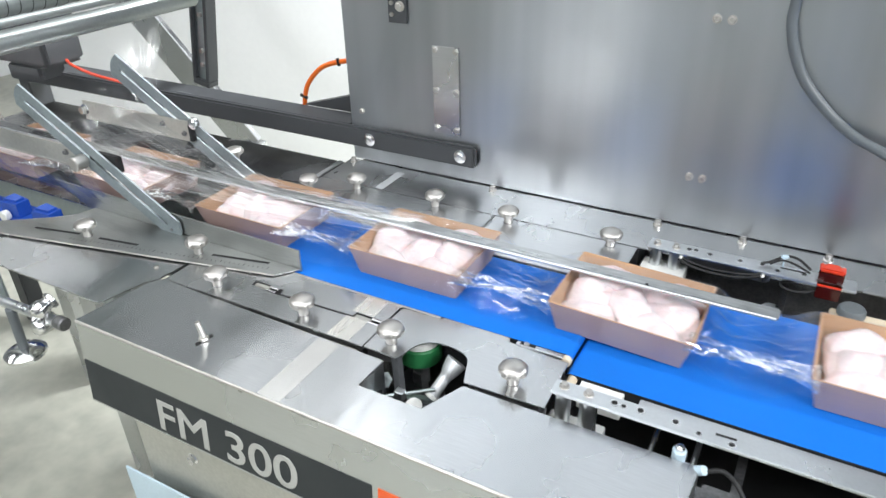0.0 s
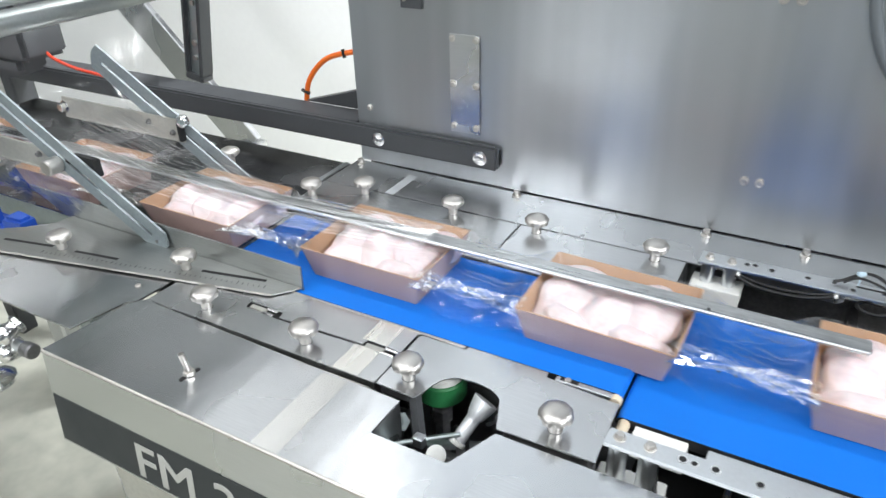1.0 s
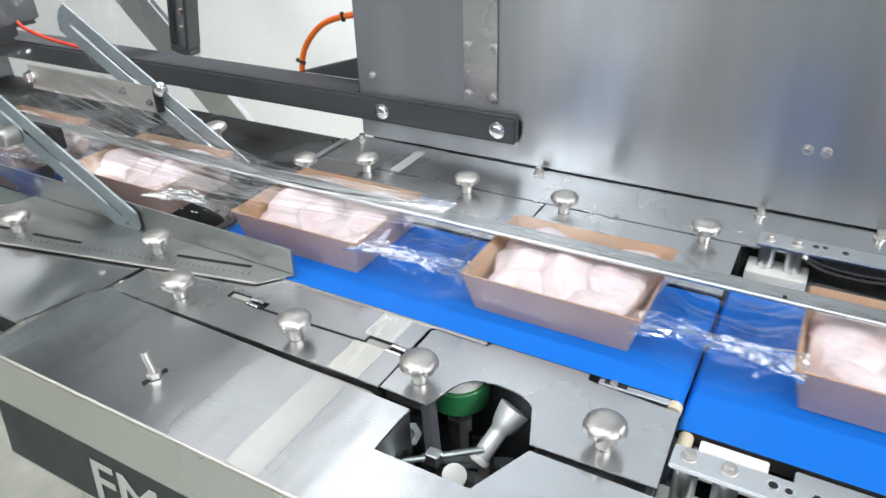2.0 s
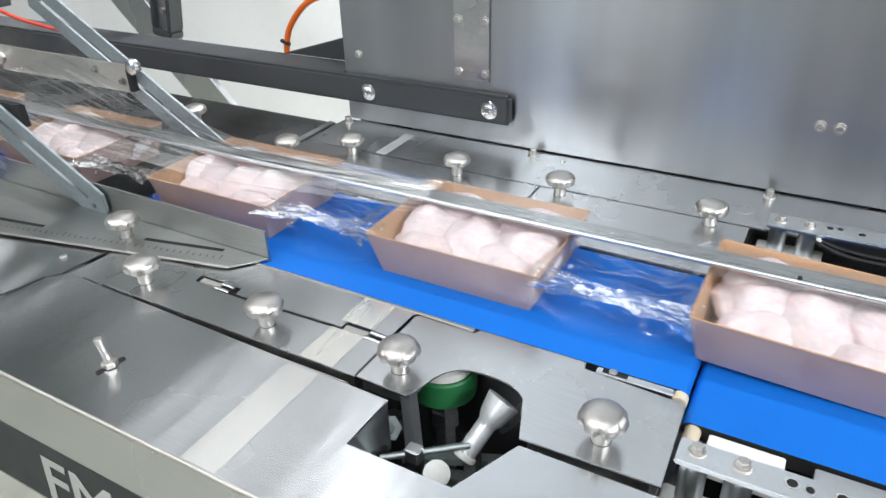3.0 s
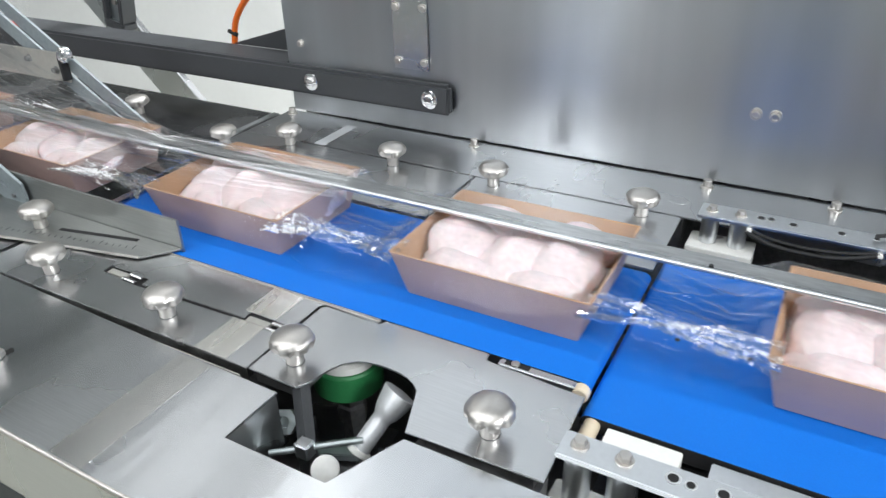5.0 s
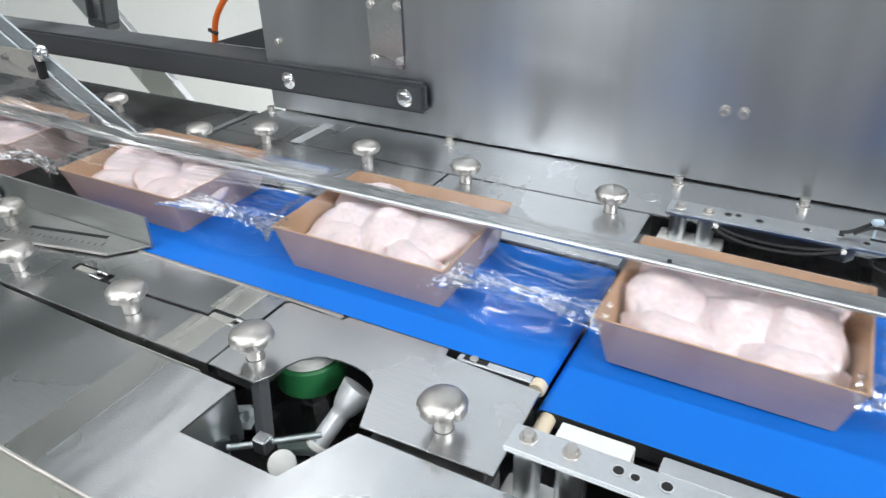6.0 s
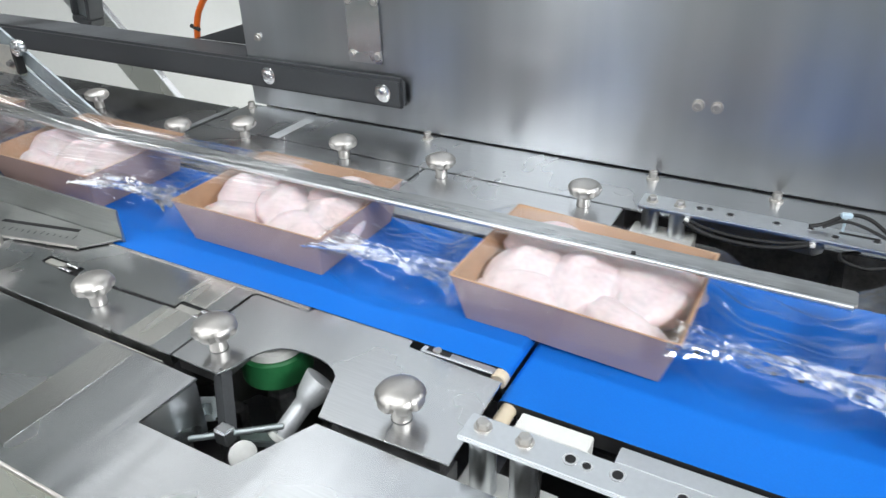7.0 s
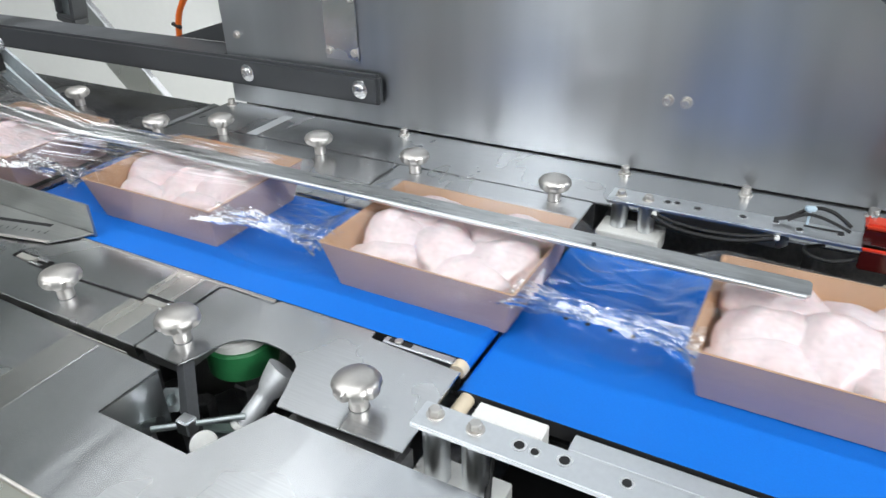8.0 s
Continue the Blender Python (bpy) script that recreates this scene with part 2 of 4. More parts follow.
    for a, b in zip(rings, rings[1:]):
        for k in range(10):
            bm.faces.new((a[k], a[(k + 1) % 10], b[(k + 1) % 10], b[k]))
    bm.faces.new(rings[0][::-1]), bm.faces.new(rings[-1])
    return part(name, bm, material, parent, label, True)


def knob_mesh():
    prof = [(0.0078, 0.0), (0.0083, 0.0006), (0.0083, 0.0120), (0.0102, 0.0140), (0.0152, 0.0158), (0.0196, 0.0192), (0.0210, 0.0230),
            (0.0206, 0.0262), (0.0183, 0.0296), (0.0130, 0.0323), (0.0062, 0.0337), (0.001, 0.0340)]
    return lathe(prof, 84, None, 7, {3: 0.12, 4: 0.34, 5: 0.32, 6: 0.20, 7: 0.05})


def knob(x, y, z, parent, turn=0.0):
    ob = part("knob", knob_mesh(), STEEL_KNOB, parent, "polished steel lobed clamping knob", True)
    ob.matrix_basis = pose(x - 0.003, y + 0.006, z, 0, 0, turn)
    # Contact shade under the stem, made as a thin dark ring.
    part("shadow_ring", lathe([(0.0090, 0.0001), (0.0090, 0.0004)], 24), DIM_STEEL, ob, "thin dark ring standing in for shade at the stem's foot")
    return ob


def hexscrew(name, m, r=0.0065, h=0.005, parent=None, material=None, cap=False):
    """A screw head with its washer, along the +z of m."""
    bm = lathe([(r * 1.35, 0), (r * 1.35, 0.0012), (r * 1.3, 0.0014)], 20)
    if cap:
        joined(bm, lathe([(r, 0.0014), (r, h), (r * 0.9, h + 0.0008), (r * 0.55, h + 0.0008), (r * 0.5, h - 0.002), (0.0003, h - 0.002)], 18))
    else:
        joined(bm, lathe([(r, 0.0014), (r, h), (r * 0.85, h + 0.0008), (0.0003, h + 0.0008)], 6))
    ob = part(name, bm, material or STEEL_KNOB, parent)
    ob.matrix_basis = m
    return ob


def solid(name, bm, material, label, category, group="", kind="", smooth=False):
    """A thing that is one mesh."""
    return tagged(part(name, bm, material, None, "", smooth), label, category, group, kind)


# ---------- the hall ----------
X0, X1, Y0, Y1, H = -5.5, 4.5, -4.8, 3.4, 3.0
solid("floor", box(X0, X1, Y0, Y1, -0.1, 0.0), CONCRETE, "grey-green sealed concrete factory floor with stains", "floor", kind="structure")
# Unseen ceiling, kept dark so lamps stand out in the deck steel.
solid("ceiling", box(X0, X1, Y0, Y1, H, H + 0.1), CEIL, "unseen ceiling, dark grey for contrast in the steel's reflections", "ceiling", kind="structure")
solid("partition", box(-4.6, 0.8, 2.1, 2.16, 0, 1.30, 0.004), WALL_WHITE, "bright white low partition wall behind the machine", "wall", kind="structure")
# Grey walls added to close the hall; their tone dims the panel's reflections.
solid("wall_north", box(X0, X1, Y1, Y1 + 0.12, 0, H), WALL_GREY, "plain grey wall closing the hall, toned for the steel's reflections", "wall", kind="structure")
solid("wall_south", box(X0, X1, Y0 - 0.12, Y0, 0, H), WALL_GREY, "plain grey wall closing the hall, toned for the steel's reflections", "wall", kind="structure")
solid("wall_east", box(X1, X1 + 0.12, Y0, Y1, 0, H), WALL_GREY, "plain grey wall closing the hall, toned for the steel's reflections", "wall", kind="structure")
# West wall is split: this unseen dark part dims the panel's left side.
solid("wall_west", box(X0 - 0.12, X0, Y0, 0.998, 0, H), WALL_GREY, "plain grey wall closing the hall, toned for the steel's reflections", "wall", kind="structure")
solid("wall_northwest", box(X0 - 0.12, X0, 1.0, Y1, 0, H), WALL_WHITE, "plain white hall wall", "wall", kind="structure")


def housing(x, y, lx, ly):
    """The added tray of an unseen ceiling lamp, round its light."""
    bm = bmesh.new()
    for a, b, c, d in ((-lx / 2 - 0.03, -lx / 2 - 0.005, -ly / 2 - 0.03, ly / 2 + 0.03), (lx / 2 + 0.005, lx / 2 + 0.03, -ly / 2 - 0.03, ly / 2 + 0.03),
                       (-lx / 2 - 0.005, lx / 2 + 0.005, -ly / 2 - 0.03, -ly / 2 - 0.005), (-lx / 2 - 0.005, lx / 2 + 0.005, ly / 2 + 0.005, ly / 2 + 0.03)):
        box(x + a, x + b, y + c, y + d, 2.90, H, 0.0, bm)
    solid("ceiling_light", bm, WALL_WHITE, "white tray added round an unseen ceiling lamp", "ceiling light", "hall lights")


for x, y, lx, ly, w in LAMPS:
    housing(x, y, lx, ly)

# ---------- machine body under the deck ----------
body = empty("machine_body", "stainless lower body of the wrapping machine on the floor", "machine")
part("front_panel", box(-0.655, 1.60, -0.152, -0.146, 0.12, 0.80, 0.0015), PLATE_STEEL, body)
part("end_panel", box(-0.660, -0.6555, -0.145, 0.56, 0.12, 0.884, 0.0015), STEEL, body)
part("back_wall", box(-0.597, 1.60, 0.562, 0.57, 0.12, 0.88), DIM_STEEL, body)
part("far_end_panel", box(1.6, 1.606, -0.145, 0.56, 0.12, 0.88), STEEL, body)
# Black sheet added so the gap beside the outfeed belt reads as deep shade.
part("sump", box(0.062, 1.0, -0.14, 0.30, 0.7055, 0.712), BLACK, body, "black sheet standing in for shade below the belt gap")
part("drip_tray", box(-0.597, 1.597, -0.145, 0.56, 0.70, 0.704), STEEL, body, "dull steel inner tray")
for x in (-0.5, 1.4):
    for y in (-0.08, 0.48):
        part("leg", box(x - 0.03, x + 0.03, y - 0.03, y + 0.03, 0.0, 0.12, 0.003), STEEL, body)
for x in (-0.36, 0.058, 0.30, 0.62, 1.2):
    part("cross_beam", box(x - 0.006, x + 0.006, -0.145, 0.56, 0.79, 0.83), DIM_STEEL, body)
part("front_beam", box(-0.597, -0.24, -0.02, 0.0, 0.80, 0.885), DIM_STEEL, body)
part("front_beam", box(-0.06, 0.05, -0.02, 0.0, 0.80, 0.884), DIM_STEEL, body)
part("lower_guard", box(-0.70, -0.2, -0.172, -0.168, 0.30, 0.56, 0.001), PALE_BLUE, body, "pale blue plastic lower guard sheet")
part("guard_bracket", box(-0.5, -0.46, -0.168, -0.152, 0.4, 0.5), STEEL, body)
hexscrew("panel_bolt", pose(-0.52, -0.152, 0.65, 90, 0, 0), 0.008, 0.009, body, CHROME)
hexscrew("panel_bolt", pose(-0.660, -0.10, 0.70, 0, -90, 0), 0.007, 0.008, body)

# ---------- front hood with name strip ----------
hood = empty("front_hood", "brushed stainless front hood with a charcoal name strip", "machine cover")
bm = prism([(-0.69, -0.175), (0.247, -0.175), (0.256, -0.030), (-0.062, -0.030), (-0.066, -0.040), (-0.090, -0.097), (-0.193, -0.097), (-0.190, -0.034),
            (-0.632, -0.0235), (-0.655, -0.020), (-0.672, -0.040)], DECK - 0.002, DECK, 0.0008)
part("top_sheet", bm, HOOD, hood)


def sloped_front(x0, x1, z0, z1, t, lift):
    """A sheet on the hood's front, which leans out by a tenth towards its foot."""
    b = bmesh.new()
    vs = []
    for z in (z0, z1):
        y = -0.175 - (DECK - z) * 0.1 - lift
        vs += [b.verts.new(p) for p in ((x0, y, z), (x1, y, z), (x1, y + t, z), (x0, y + t, z))]
    for q in ((0, 1, 2, 3), (4, 5, 6, 7), (0, 1, 5, 4), (1, 2, 6, 5), (2, 3, 7, 6), (3, 0, 4, 7)):
        b.faces.new([vs[i] for i in q])
    return b


part("front_sheet", sloped_front(-0.69, 0.247, 0.742, DECK - 0.003, 0.002, 0.0), STEEL, hood)
bm = rod((-0.69, -0.1745, DECK - 0.003), (0.247, -0.1745, DECK - 0.003), 0.003, 12)
part("folded_edge", bm, STEEL_KNOB, hood, "bright folded edge", True)
part("side_sheet", prism([(-0.690, -0.173), (-0.688, -0.173), (-0.671, -0.041), (-0.673, -0.041)], 0.745, DECK - 0.003), STEEL, hood)
part("right_sheet", prism([(0.246, -0.173), (0.248, -0.173), (0.256, -0.031), (0.254, -0.031)], 0.745, DECK - 0.003), STEEL, hood)
part("opening_flange", prism([(-0.1945, -0.096), (-0.193, -0.096), (-0.190, -0.036), (-0.1915, -0.036)], 0.84, DECK - 0.003), STEEL, hood)
part("opening_flange", prism([(-0.193, -0.0985), (-0.09, -0.0985), (-0.09, -0.097), (-0.193, -0.097)], 0.84, DECK - 0.003), STEEL, hood)
part("opening_flange", prism([(-0.0895, -0.097), (-0.088, -0.097), (-0.062, -0.031), (-0.0635, -0.031)], 0.84, DECK - 0.003), STEEL, hood)
part("rear_flange", box(-0.625, -0.2, -0.0345, -0.033, 0.85, DECK - 0.003), STEEL, hood)
strip = part("name_strip", sloped_front(-0.688, -0.118, 0.746, 0.826, 0.0006, 0.0008), STRIP, hood, "charcoal adhesive strip with silver lettering")
part("orange_patch", sloped_front(-0.108, 0.02, 0.746, 0.826, 0.0006, 0.0008), ORANGE_FOIL, hood, "orange adhesive patch")


def lettering(body_text, width, height, material, parent, m):
    """Raised letters, one mesh a letter, scaled together to width and height."""
    cu = bpy.data.curves.new("lettering", "FONT")
    cu.body, cu.size, cu.extrude, cu.bevel_depth, cu.bevel_resolution = body_text, 1.0, 0.004, 0.013, 0
    tmp = new("lettering_curve", cu)
    bpy.context.view_layer.update()
    me = bpy.data.meshes.new_from_object(tmp.evaluated_get(bpy.context.evaluated_depsgraph_get()))
    bpy.data.objects.remove(tmp)
    xs, ys = [v.co.x for v in me.vertices], [v.co.y for v in me.vertices]
    me.transform(Matrix.Diagonal((width / (max(xs) - min(xs)), height / (max(ys) - min(ys)), 0.02, 1)) @ Matrix.Translation((-min(xs), -min(ys), 0)))
    whole = bmesh.new()
    whole.from_mesh(me)
    spans = []
    left = set(whole.verts)
    while left:
        seen, todo = set(), [left.pop()]
        while todo:
            v = todo.pop()
            seen.add(v)
            for e in v.link_edges:
                o = e.other_vert(v)
                if o in left:
                    left.discard(o)
                    todo.append(o)
        spans.append([min(v.co.x for v in seen), max(v.co.x for v in seen)])
    spans.sort()
    merged = []
    for a, b in spans:
        if merged and a < merged[-1][1] - 0.002:
            merged[-1][1] = max(b, merged[-1][1])
        else:
            merged.append([a, b])
    whole.free()
    for a, b in merged:
        one = bmesh.new()
        one.from_mesh(me)
        out = [v for v in one.verts if not a - 1e-5 <= v.co.x <= b + 1e-5]
        bmesh.ops.delete(one, geom=out, context="VERTS")
        part("letter", one, material, parent).matrix_basis = m


lettering("FM 300", 0.278, 0.059, LETTER, strip, pose(-0.522, -0.1913, 0.752, 90 - 5.7, 0, 0))
part("abraded_stripe", box(-0.308, -0.268, -0.1735, -0.0345, DECK + 0.0001, DECK + 0.0003), STRIPE_HOOD, hood, "narrow paler stripe across the sheet")
stud = empty("toggle_stud", "threaded steel stud with nut in a slot of the hood", "stud", at=(-0.462, -0.119, DECK))
part("slot", prism([(-0.0055, -0.014), (0.0005, -0.016), (0.0055, 0.014), (-0.0005, 0.016)], 0.0001, 0.0006), BLACK, stud, "dark slot")
part("nut", lathe([(0.0075, 0.0006), (0.008, 0.001), (0.008, 0.006), (0.007, 0.0068)], 6), STEEL_KNOB, stud)
part("stud", rod((0, 0, 0.006), (-0.004, -0.002, 0.034), 0.0040, 14, 0.0006), STEEL_KNOB, stud, "", True)

# ---------- front deck plates ----------
plate = empty("deck_plate", "stainless hinged deck plate with two clamping knobs", "deck plate", "front deck plates")
part("sheet", prism([(-0.655, -0.021), (-0.2375, -0.021), (-0.2375, 0.0325), (-0.266, 0.0335), (-0.295, 0.0335), (-0.445, 0.0295), (-0.4695, 0.0295), (-0.4700, 0.0325), (-0.505, 0.0335),
                     (-0.506, 0.0490), (-0.62, 0.0600), (-0.65, 0.0600)], DECK - 0.003, DECK, 0.0006), STEEL_DECK, plate)
part("abraded_stripe", box(-0.305, -0.264, -0.0205, 0.0340, DECK + 0.0001, DECK + 0.0003), STRIPE_DECK, plate, "narrow paler stripe across the sheet")
knob(-0.553, 0, DECK, plate, 10), knob(-0.366, 0, DECK, plate, 31)
for x in (-0.500, -0.292):
    leaf = part("hinge", box(x, x + 0.0290, 0.0355, 0.0440, DECK - 0.004, DECK - 0.0004, 0.0005), PLATE_STEEL, plate, "small steel hinge leaf")
    part("knuckle", rod((x + 0.028, 0.0345, DECK - 0.0012), (x + 0.049, 0.0335, DECK - 0.0012), 0.0026, 12, 0.0005), CHROME, leaf, "bright hinge knuckle", True)
    part("knuckle", rod((x + 0.030, 0.0440, DECK - 0.0012), (x + 0.050, 0.0430, DECK - 0.0012), 0.0028, 12, 0.0005), CHROME, leaf, "bright hinge knuckle", True)
part("folded_front", box(-0.650, -0.2380, -0.0205, -0.0190, 0.884, DECK - 0.0032), STEEL_DECK, plate)
part("gutter_edge", box(-0.645, -0.2400, -0.0290, -0.0278, 0.850, 0.8962), PLATE_STEEL, plate, "thin bright gutter edge")
part("small_hole", lathe([(0.003, 0.0001), (0.003, 0.0004)], 14, pose(-0.595, 0.028, DECK)), BLACK, plate)
part("joint_bed", box(-0.62, -0.24, 0.030, 0.062, 0.880, 0.8955), BLACK, plate)
plate2 = empty("deck_plate", "narrow stainless strip plate along the blue belt", "deck plate", "front deck plates")
part("sheet", prism([(-0.62, 0.0606), (-0.5055, 0.0496), (-0.5045, 0.0480), (-0.443, 0.0465), (-0.4425, 0.0344), (-0.296, 0.0388), (-0.2955, 0.0500), (-0.258, 0.0485), (-0.2400, 0.0465),
                     (-0.2400, 0.0905), (-0.2345, 0.0955), (-0.1680, 0.0920), (-0.1660, 0.0985), (-0.62, 0.0985)], DECK - 0.004, DECK - 0.0008, 0.0006), STEEL_DECK, plate2)
part("folded_lip", box(-0.60, -0.168, 0.0955, 0.0983, DECK - 0.0007, DECK + 0.0002), STEEL_KNOB, plate2, "bright worn lip along the belt")
part("abraded_stripe", box(-0.304, -0.264, 0.0495, 0.0950, DECK - 0.0009, DECK - 0.0007), STRIPE_DECK, plate2, "narrow paler stripe across the sheet")
plate3 = empty("deck_plate", "stainless deck plate with a rounded opening and two knobs", "deck plate", "front deck plates")
out = [(-0.235, -0.021), (-0.178, -0.0225), (-0.172, -0.008), (-0.167, 0.011), (-0.1615, 0.0235), (-0.152, 0.0325), (-0.142, 0.0360), (-0.127, 0.0375), (-0.110, 0.0372), (-0.098, 0.0345),
       (-0.088, 0.0295), (-0.081, 0.0230), (-0.0645, -0.024), (0.054, -0.021), (0.0505, 0.0815), (-0.034, 0.0865), (-0.046, 0.0870), (-0.047, 0.0975), (-0.1610, 0.0975), (-0.1640, 0.0886),
       (-0.2300, 0.0914), (-0.2345, 0.0875)]
part("sheet", prism(out, DECK - 0.001, DECK + 0.001, 0.0006), STEEL_DECK, plate3)
knob(-0.199, 0, DECK + 0.001, plate3, 5), knob(0.0, 0, DECK + 0.001, plate3, 22)
part("support", box(-0.23, -0.18, -0.018, 0.08, 0.885, DECK - 0.0015), DIM_STEEL, plate3)
part("support", box(-0.05, 0.045, -0.018, 0.08, 0.885, DECK - 0.0015), DIM_STEEL, plate3)

# ---------- what shows in the opening ----------
drum = empty("green_pulley", "green rubber covered pulley on a dark upright shaft", "pulley", at=(-0.183, 0.056, -0.002))
part("tyre", lathe([(0.033, 0.849), (0.035, 0.851), (0.035, 0.878), (0.033, 0.880)], 40), GREEN, drum, "green rubber tyre", True)
part("rim", lathe([(0.0310, 0.8805), (0.0310, 0.888), (0.026, 0.890), (0.022, 0.886), (0.010, 0.886), (0.008, 0.889), (0.0005, 0.889)], 40), WHITE_PLASTIC, drum, "pale rim", True)
part("shaft", lathe([(0.012, 0.710), (0.012, 0.80), (0.016, 0.803), (0.016, 0.822), (0.014, 0.825), (0.014, 0.850)], 6), DIM_STEEL, drum)
elbow = empty("chrome_spout", "flared satin steel tube spout in the hood opening", "tube")
bm = bmesh.new()
rows = []
way = Vector((-0.012, -0.024, -0.025)).normalized()
mouth = Vector((-0.1020, 0.0270, 0.8865))
side = way.cross(Vector((0, 0, 1))).normalized()
over = side.cross(way)
for i in range(15):
    t = i / 14
    c = mouth + way * 0.062 * t
    r = 0.0100 + 0.0080 * max(0.0, 1 - t / 0.42) ** 0.55
    rows.append([bm.verts.new(c + side * r * math.cos(a) + over * r * 0.8 * math.sin(a)) for a in [2 * math.pi * k / 24 for k in range(24)]])
for a, b in zip(rows, rows[1:]):
    for k in range(24):
        bm.faces.new((a[k], a[(k + 1) % 24], b[(k + 1) % 24], b[k]))
bm.faces.new(rows[0]), bm.faces.new(rows[-1])
part("tube", bm, ZINC, elbow, "", True)
part("end_ring", rod(mouth + way * 0.060, mouth + way * 0.066, 0.0120, 24, 0.001), WHITE_PLASTIC, elbow, "pale end ring", True)
part("bracket", box(-0.125, -0.112, -0.012, 0.0, 0.704, 0.850), DIM_STEEL, elbow)
link = empty("linkage", "dark steel linkage with clear rods inside the opening", "linkage")
part("upright", rod((-0.183, -0.011, 0.8975), (-0.164, -0.035, 0.850), 0.0080, 4), DARK_PAINT, link)
part("upright_foot", box(-0.172, -0.158, -0.042, -0.028, 0.704, 0.850, 0.001), DIM_STEEL, link)
part("clamp_block", box(-0.167, -0.152, -0.049, -0.036, 0.846, 0.862, 0.0015), ALU, link, "clear plastic clamp")
for k in range(3):
    part("thin_rod", rod((-0.186, -0.060 + 0.004 * k, 0.852 - 0.003 * k), (-0.118, -0.012 + 0.005 * k, 0.856 - 0.003 * k), 0.0030, 12), STEEL_SATIN, link, "shiny thin rod", True)
part("hex_nut", lathe([(0.006, 0), (0.013, 0.0005), (0.013, 0.010), (0.006, 0.0105), (0.0055, 0.004), (0.0003, 0.004)], 6, pose(-0.203, -0.018, 0.846, 50, 0, 30)), STEEL_SATIN, link)
part("nut_bolt", rod((-0.206, -0.010, 0.838), (-0.222, 0.03, 0.80), 0.006, 10), DIM_STEEL, link)
part("nut_stand", box(-0.228, -0.216, 0.024, 0.036, 0.704, 0.803), DIM_STEEL, link)
for k, (x, y, z) in enumerate(((-0.150, -0.055, 0.80), (-0.118, -0.070, 0.79), (-0.165, -0.080, 0.81), (-0.132, -0.030, 0.80))):
    part("hex_bolt", lathe([(0.010, 0), (0.010, 0.012), (0.006, 0.013), (0.006, 0.026)], 6, pose(x, y, z, 20 * k, 30, 15 * k)), STEEL_SATIN, link)
    part("bolt_stand", box(x - 0.006, x + 0.006, y - 0.006, y + 0.006, 0.704, z), DIM_STEEL, link)
part("slanting_bar", moved(box(-0.05, 0.05, -0.006, 0.006, -0.004, 0.004, 0.001), Matrix.Translation((-0.140, -0.005, 0.822)) @ pose(0, 0, 0, 0, 12, 35)), STEEL_SATIN, link)
part("arm", box(-0.19, -0.10, -0.022, -0.008, 0.80, 0.815, 0.001), DIM_STEEL, link)
part("side_plate", box(-0.205, -0.196, -0.085, -0.050, 0.704, 0.850, 0.001), ALU, link, "pale side plate")
part("disc", lathe([(0.0115, 0), (0.0125, 0.001), (0.0125, 0.004), (0.011, 0.005), (0.0003, 0.0055)], 24, pose(-0.132, -0.050, 0.848, 25, 15, 0)), WHITE_PLASTIC, link, "white plastic disc", True)
part("disc_stem", rod((-0.132, -0.050, 0.847), (-0.135, -0.056, 0.80), 0.004, 10), WHITE_PLASTIC, link, "", True)

# ---------- belts ----------
belt1 = empty("belt_conveyor", "blue smooth belt conveyor between the deck plates", "conveyor")
bm = bmesh.new()
prof = [(-0.632, DECK - 0.018), (-0.637, DECK - 0.014), (-0.639, DECK - 0.010), (-0.637, DECK - 0.006), (-0.632, DECK - 0.002), (0.041, DECK - 0.002)] + [(0.041 + 0.008 * math.sin(a), DECK - 0.010 + 0.008 * math.cos(a)) for a in [math.pi * k / 8 for k in range(1, 9)]]
lo = [bm.verts.new((x, 0.1015, z)) for x, z in prof]
hi = [bm.verts.new((x, 0.306, z)) for x, z in prof]
for i in range(len(prof)):
    k = (i + 1) % len(prof)
    bm.faces.new((lo[i], lo[k], hi[k], hi[i]))
# The near side is black: shade of the notch put into the colour.
bm.faces.new(lo).material_index = 1
bm.faces.new(hi)
part("belt", bm, [BELT, BLACK], belt1, "blue smooth belt", True)
part("end_bracket", box(-0.036, 0.038, 0.0905, 0.0995, DECK - 0.012, DECK - 0.0008, 0.0012), ALU, belt1, "thin bright end bracket")
# Black box that stands in for the shade behind the bracket.
part("shadow_box", box(-0.047, 0.046, 0.0885, 0.0922, 0.870, 0.888), BLACK, belt1)
part("bracket_slot", box(-0.030, -0.006, 0.0925, 0.0978, DECK - 0.0007, DECK - 0.0003), BLACK, belt1)
part("bracket_screw", lathe([(0.0042, 0), (0.0042, 0.0015), (0.003, 0.002)], 14, pose(-0.020, 0.0952, DECK - 0.0003)), STEEL_KNOB, belt1)
part("roller_cap", rod((0.0425, 0.090, DECK - 0.0085), (0.0425, 0.1005, DECK - 0.0085), 0.0078, 20, 0.001), CREAM, belt1, "cream plastic roller cap", True)
part("bed", box(-0.62, 0.03, 0.105, 0.30, 0.85, 0.874), DIM_STEEL, belt1)
infeed_bed = empty("infeed_bed", "dull stainless slideway with a slot for pushers", "conveyor")
for y0, y1 in ((0.1135, 0.150), (0.268, 0.3165)):
    part("slide", box(-3.3, -0.643, y0, y1, DECK - 0.005, DECK - 0.002, 0.0006), DIM_SHEET, infeed_bed)
part("slide_end", box(-0.657, -0.643, 0.1505, 0.2675, DECK - 0.005, DECK - 0.002, 0.0006), DIM_SHEET, infeed_bed)
part("slot_floor", box(-3.3, -0.643, 0.1135, 0.3165, 0.780, 0.786), DIM_STEEL, infeed_bed)
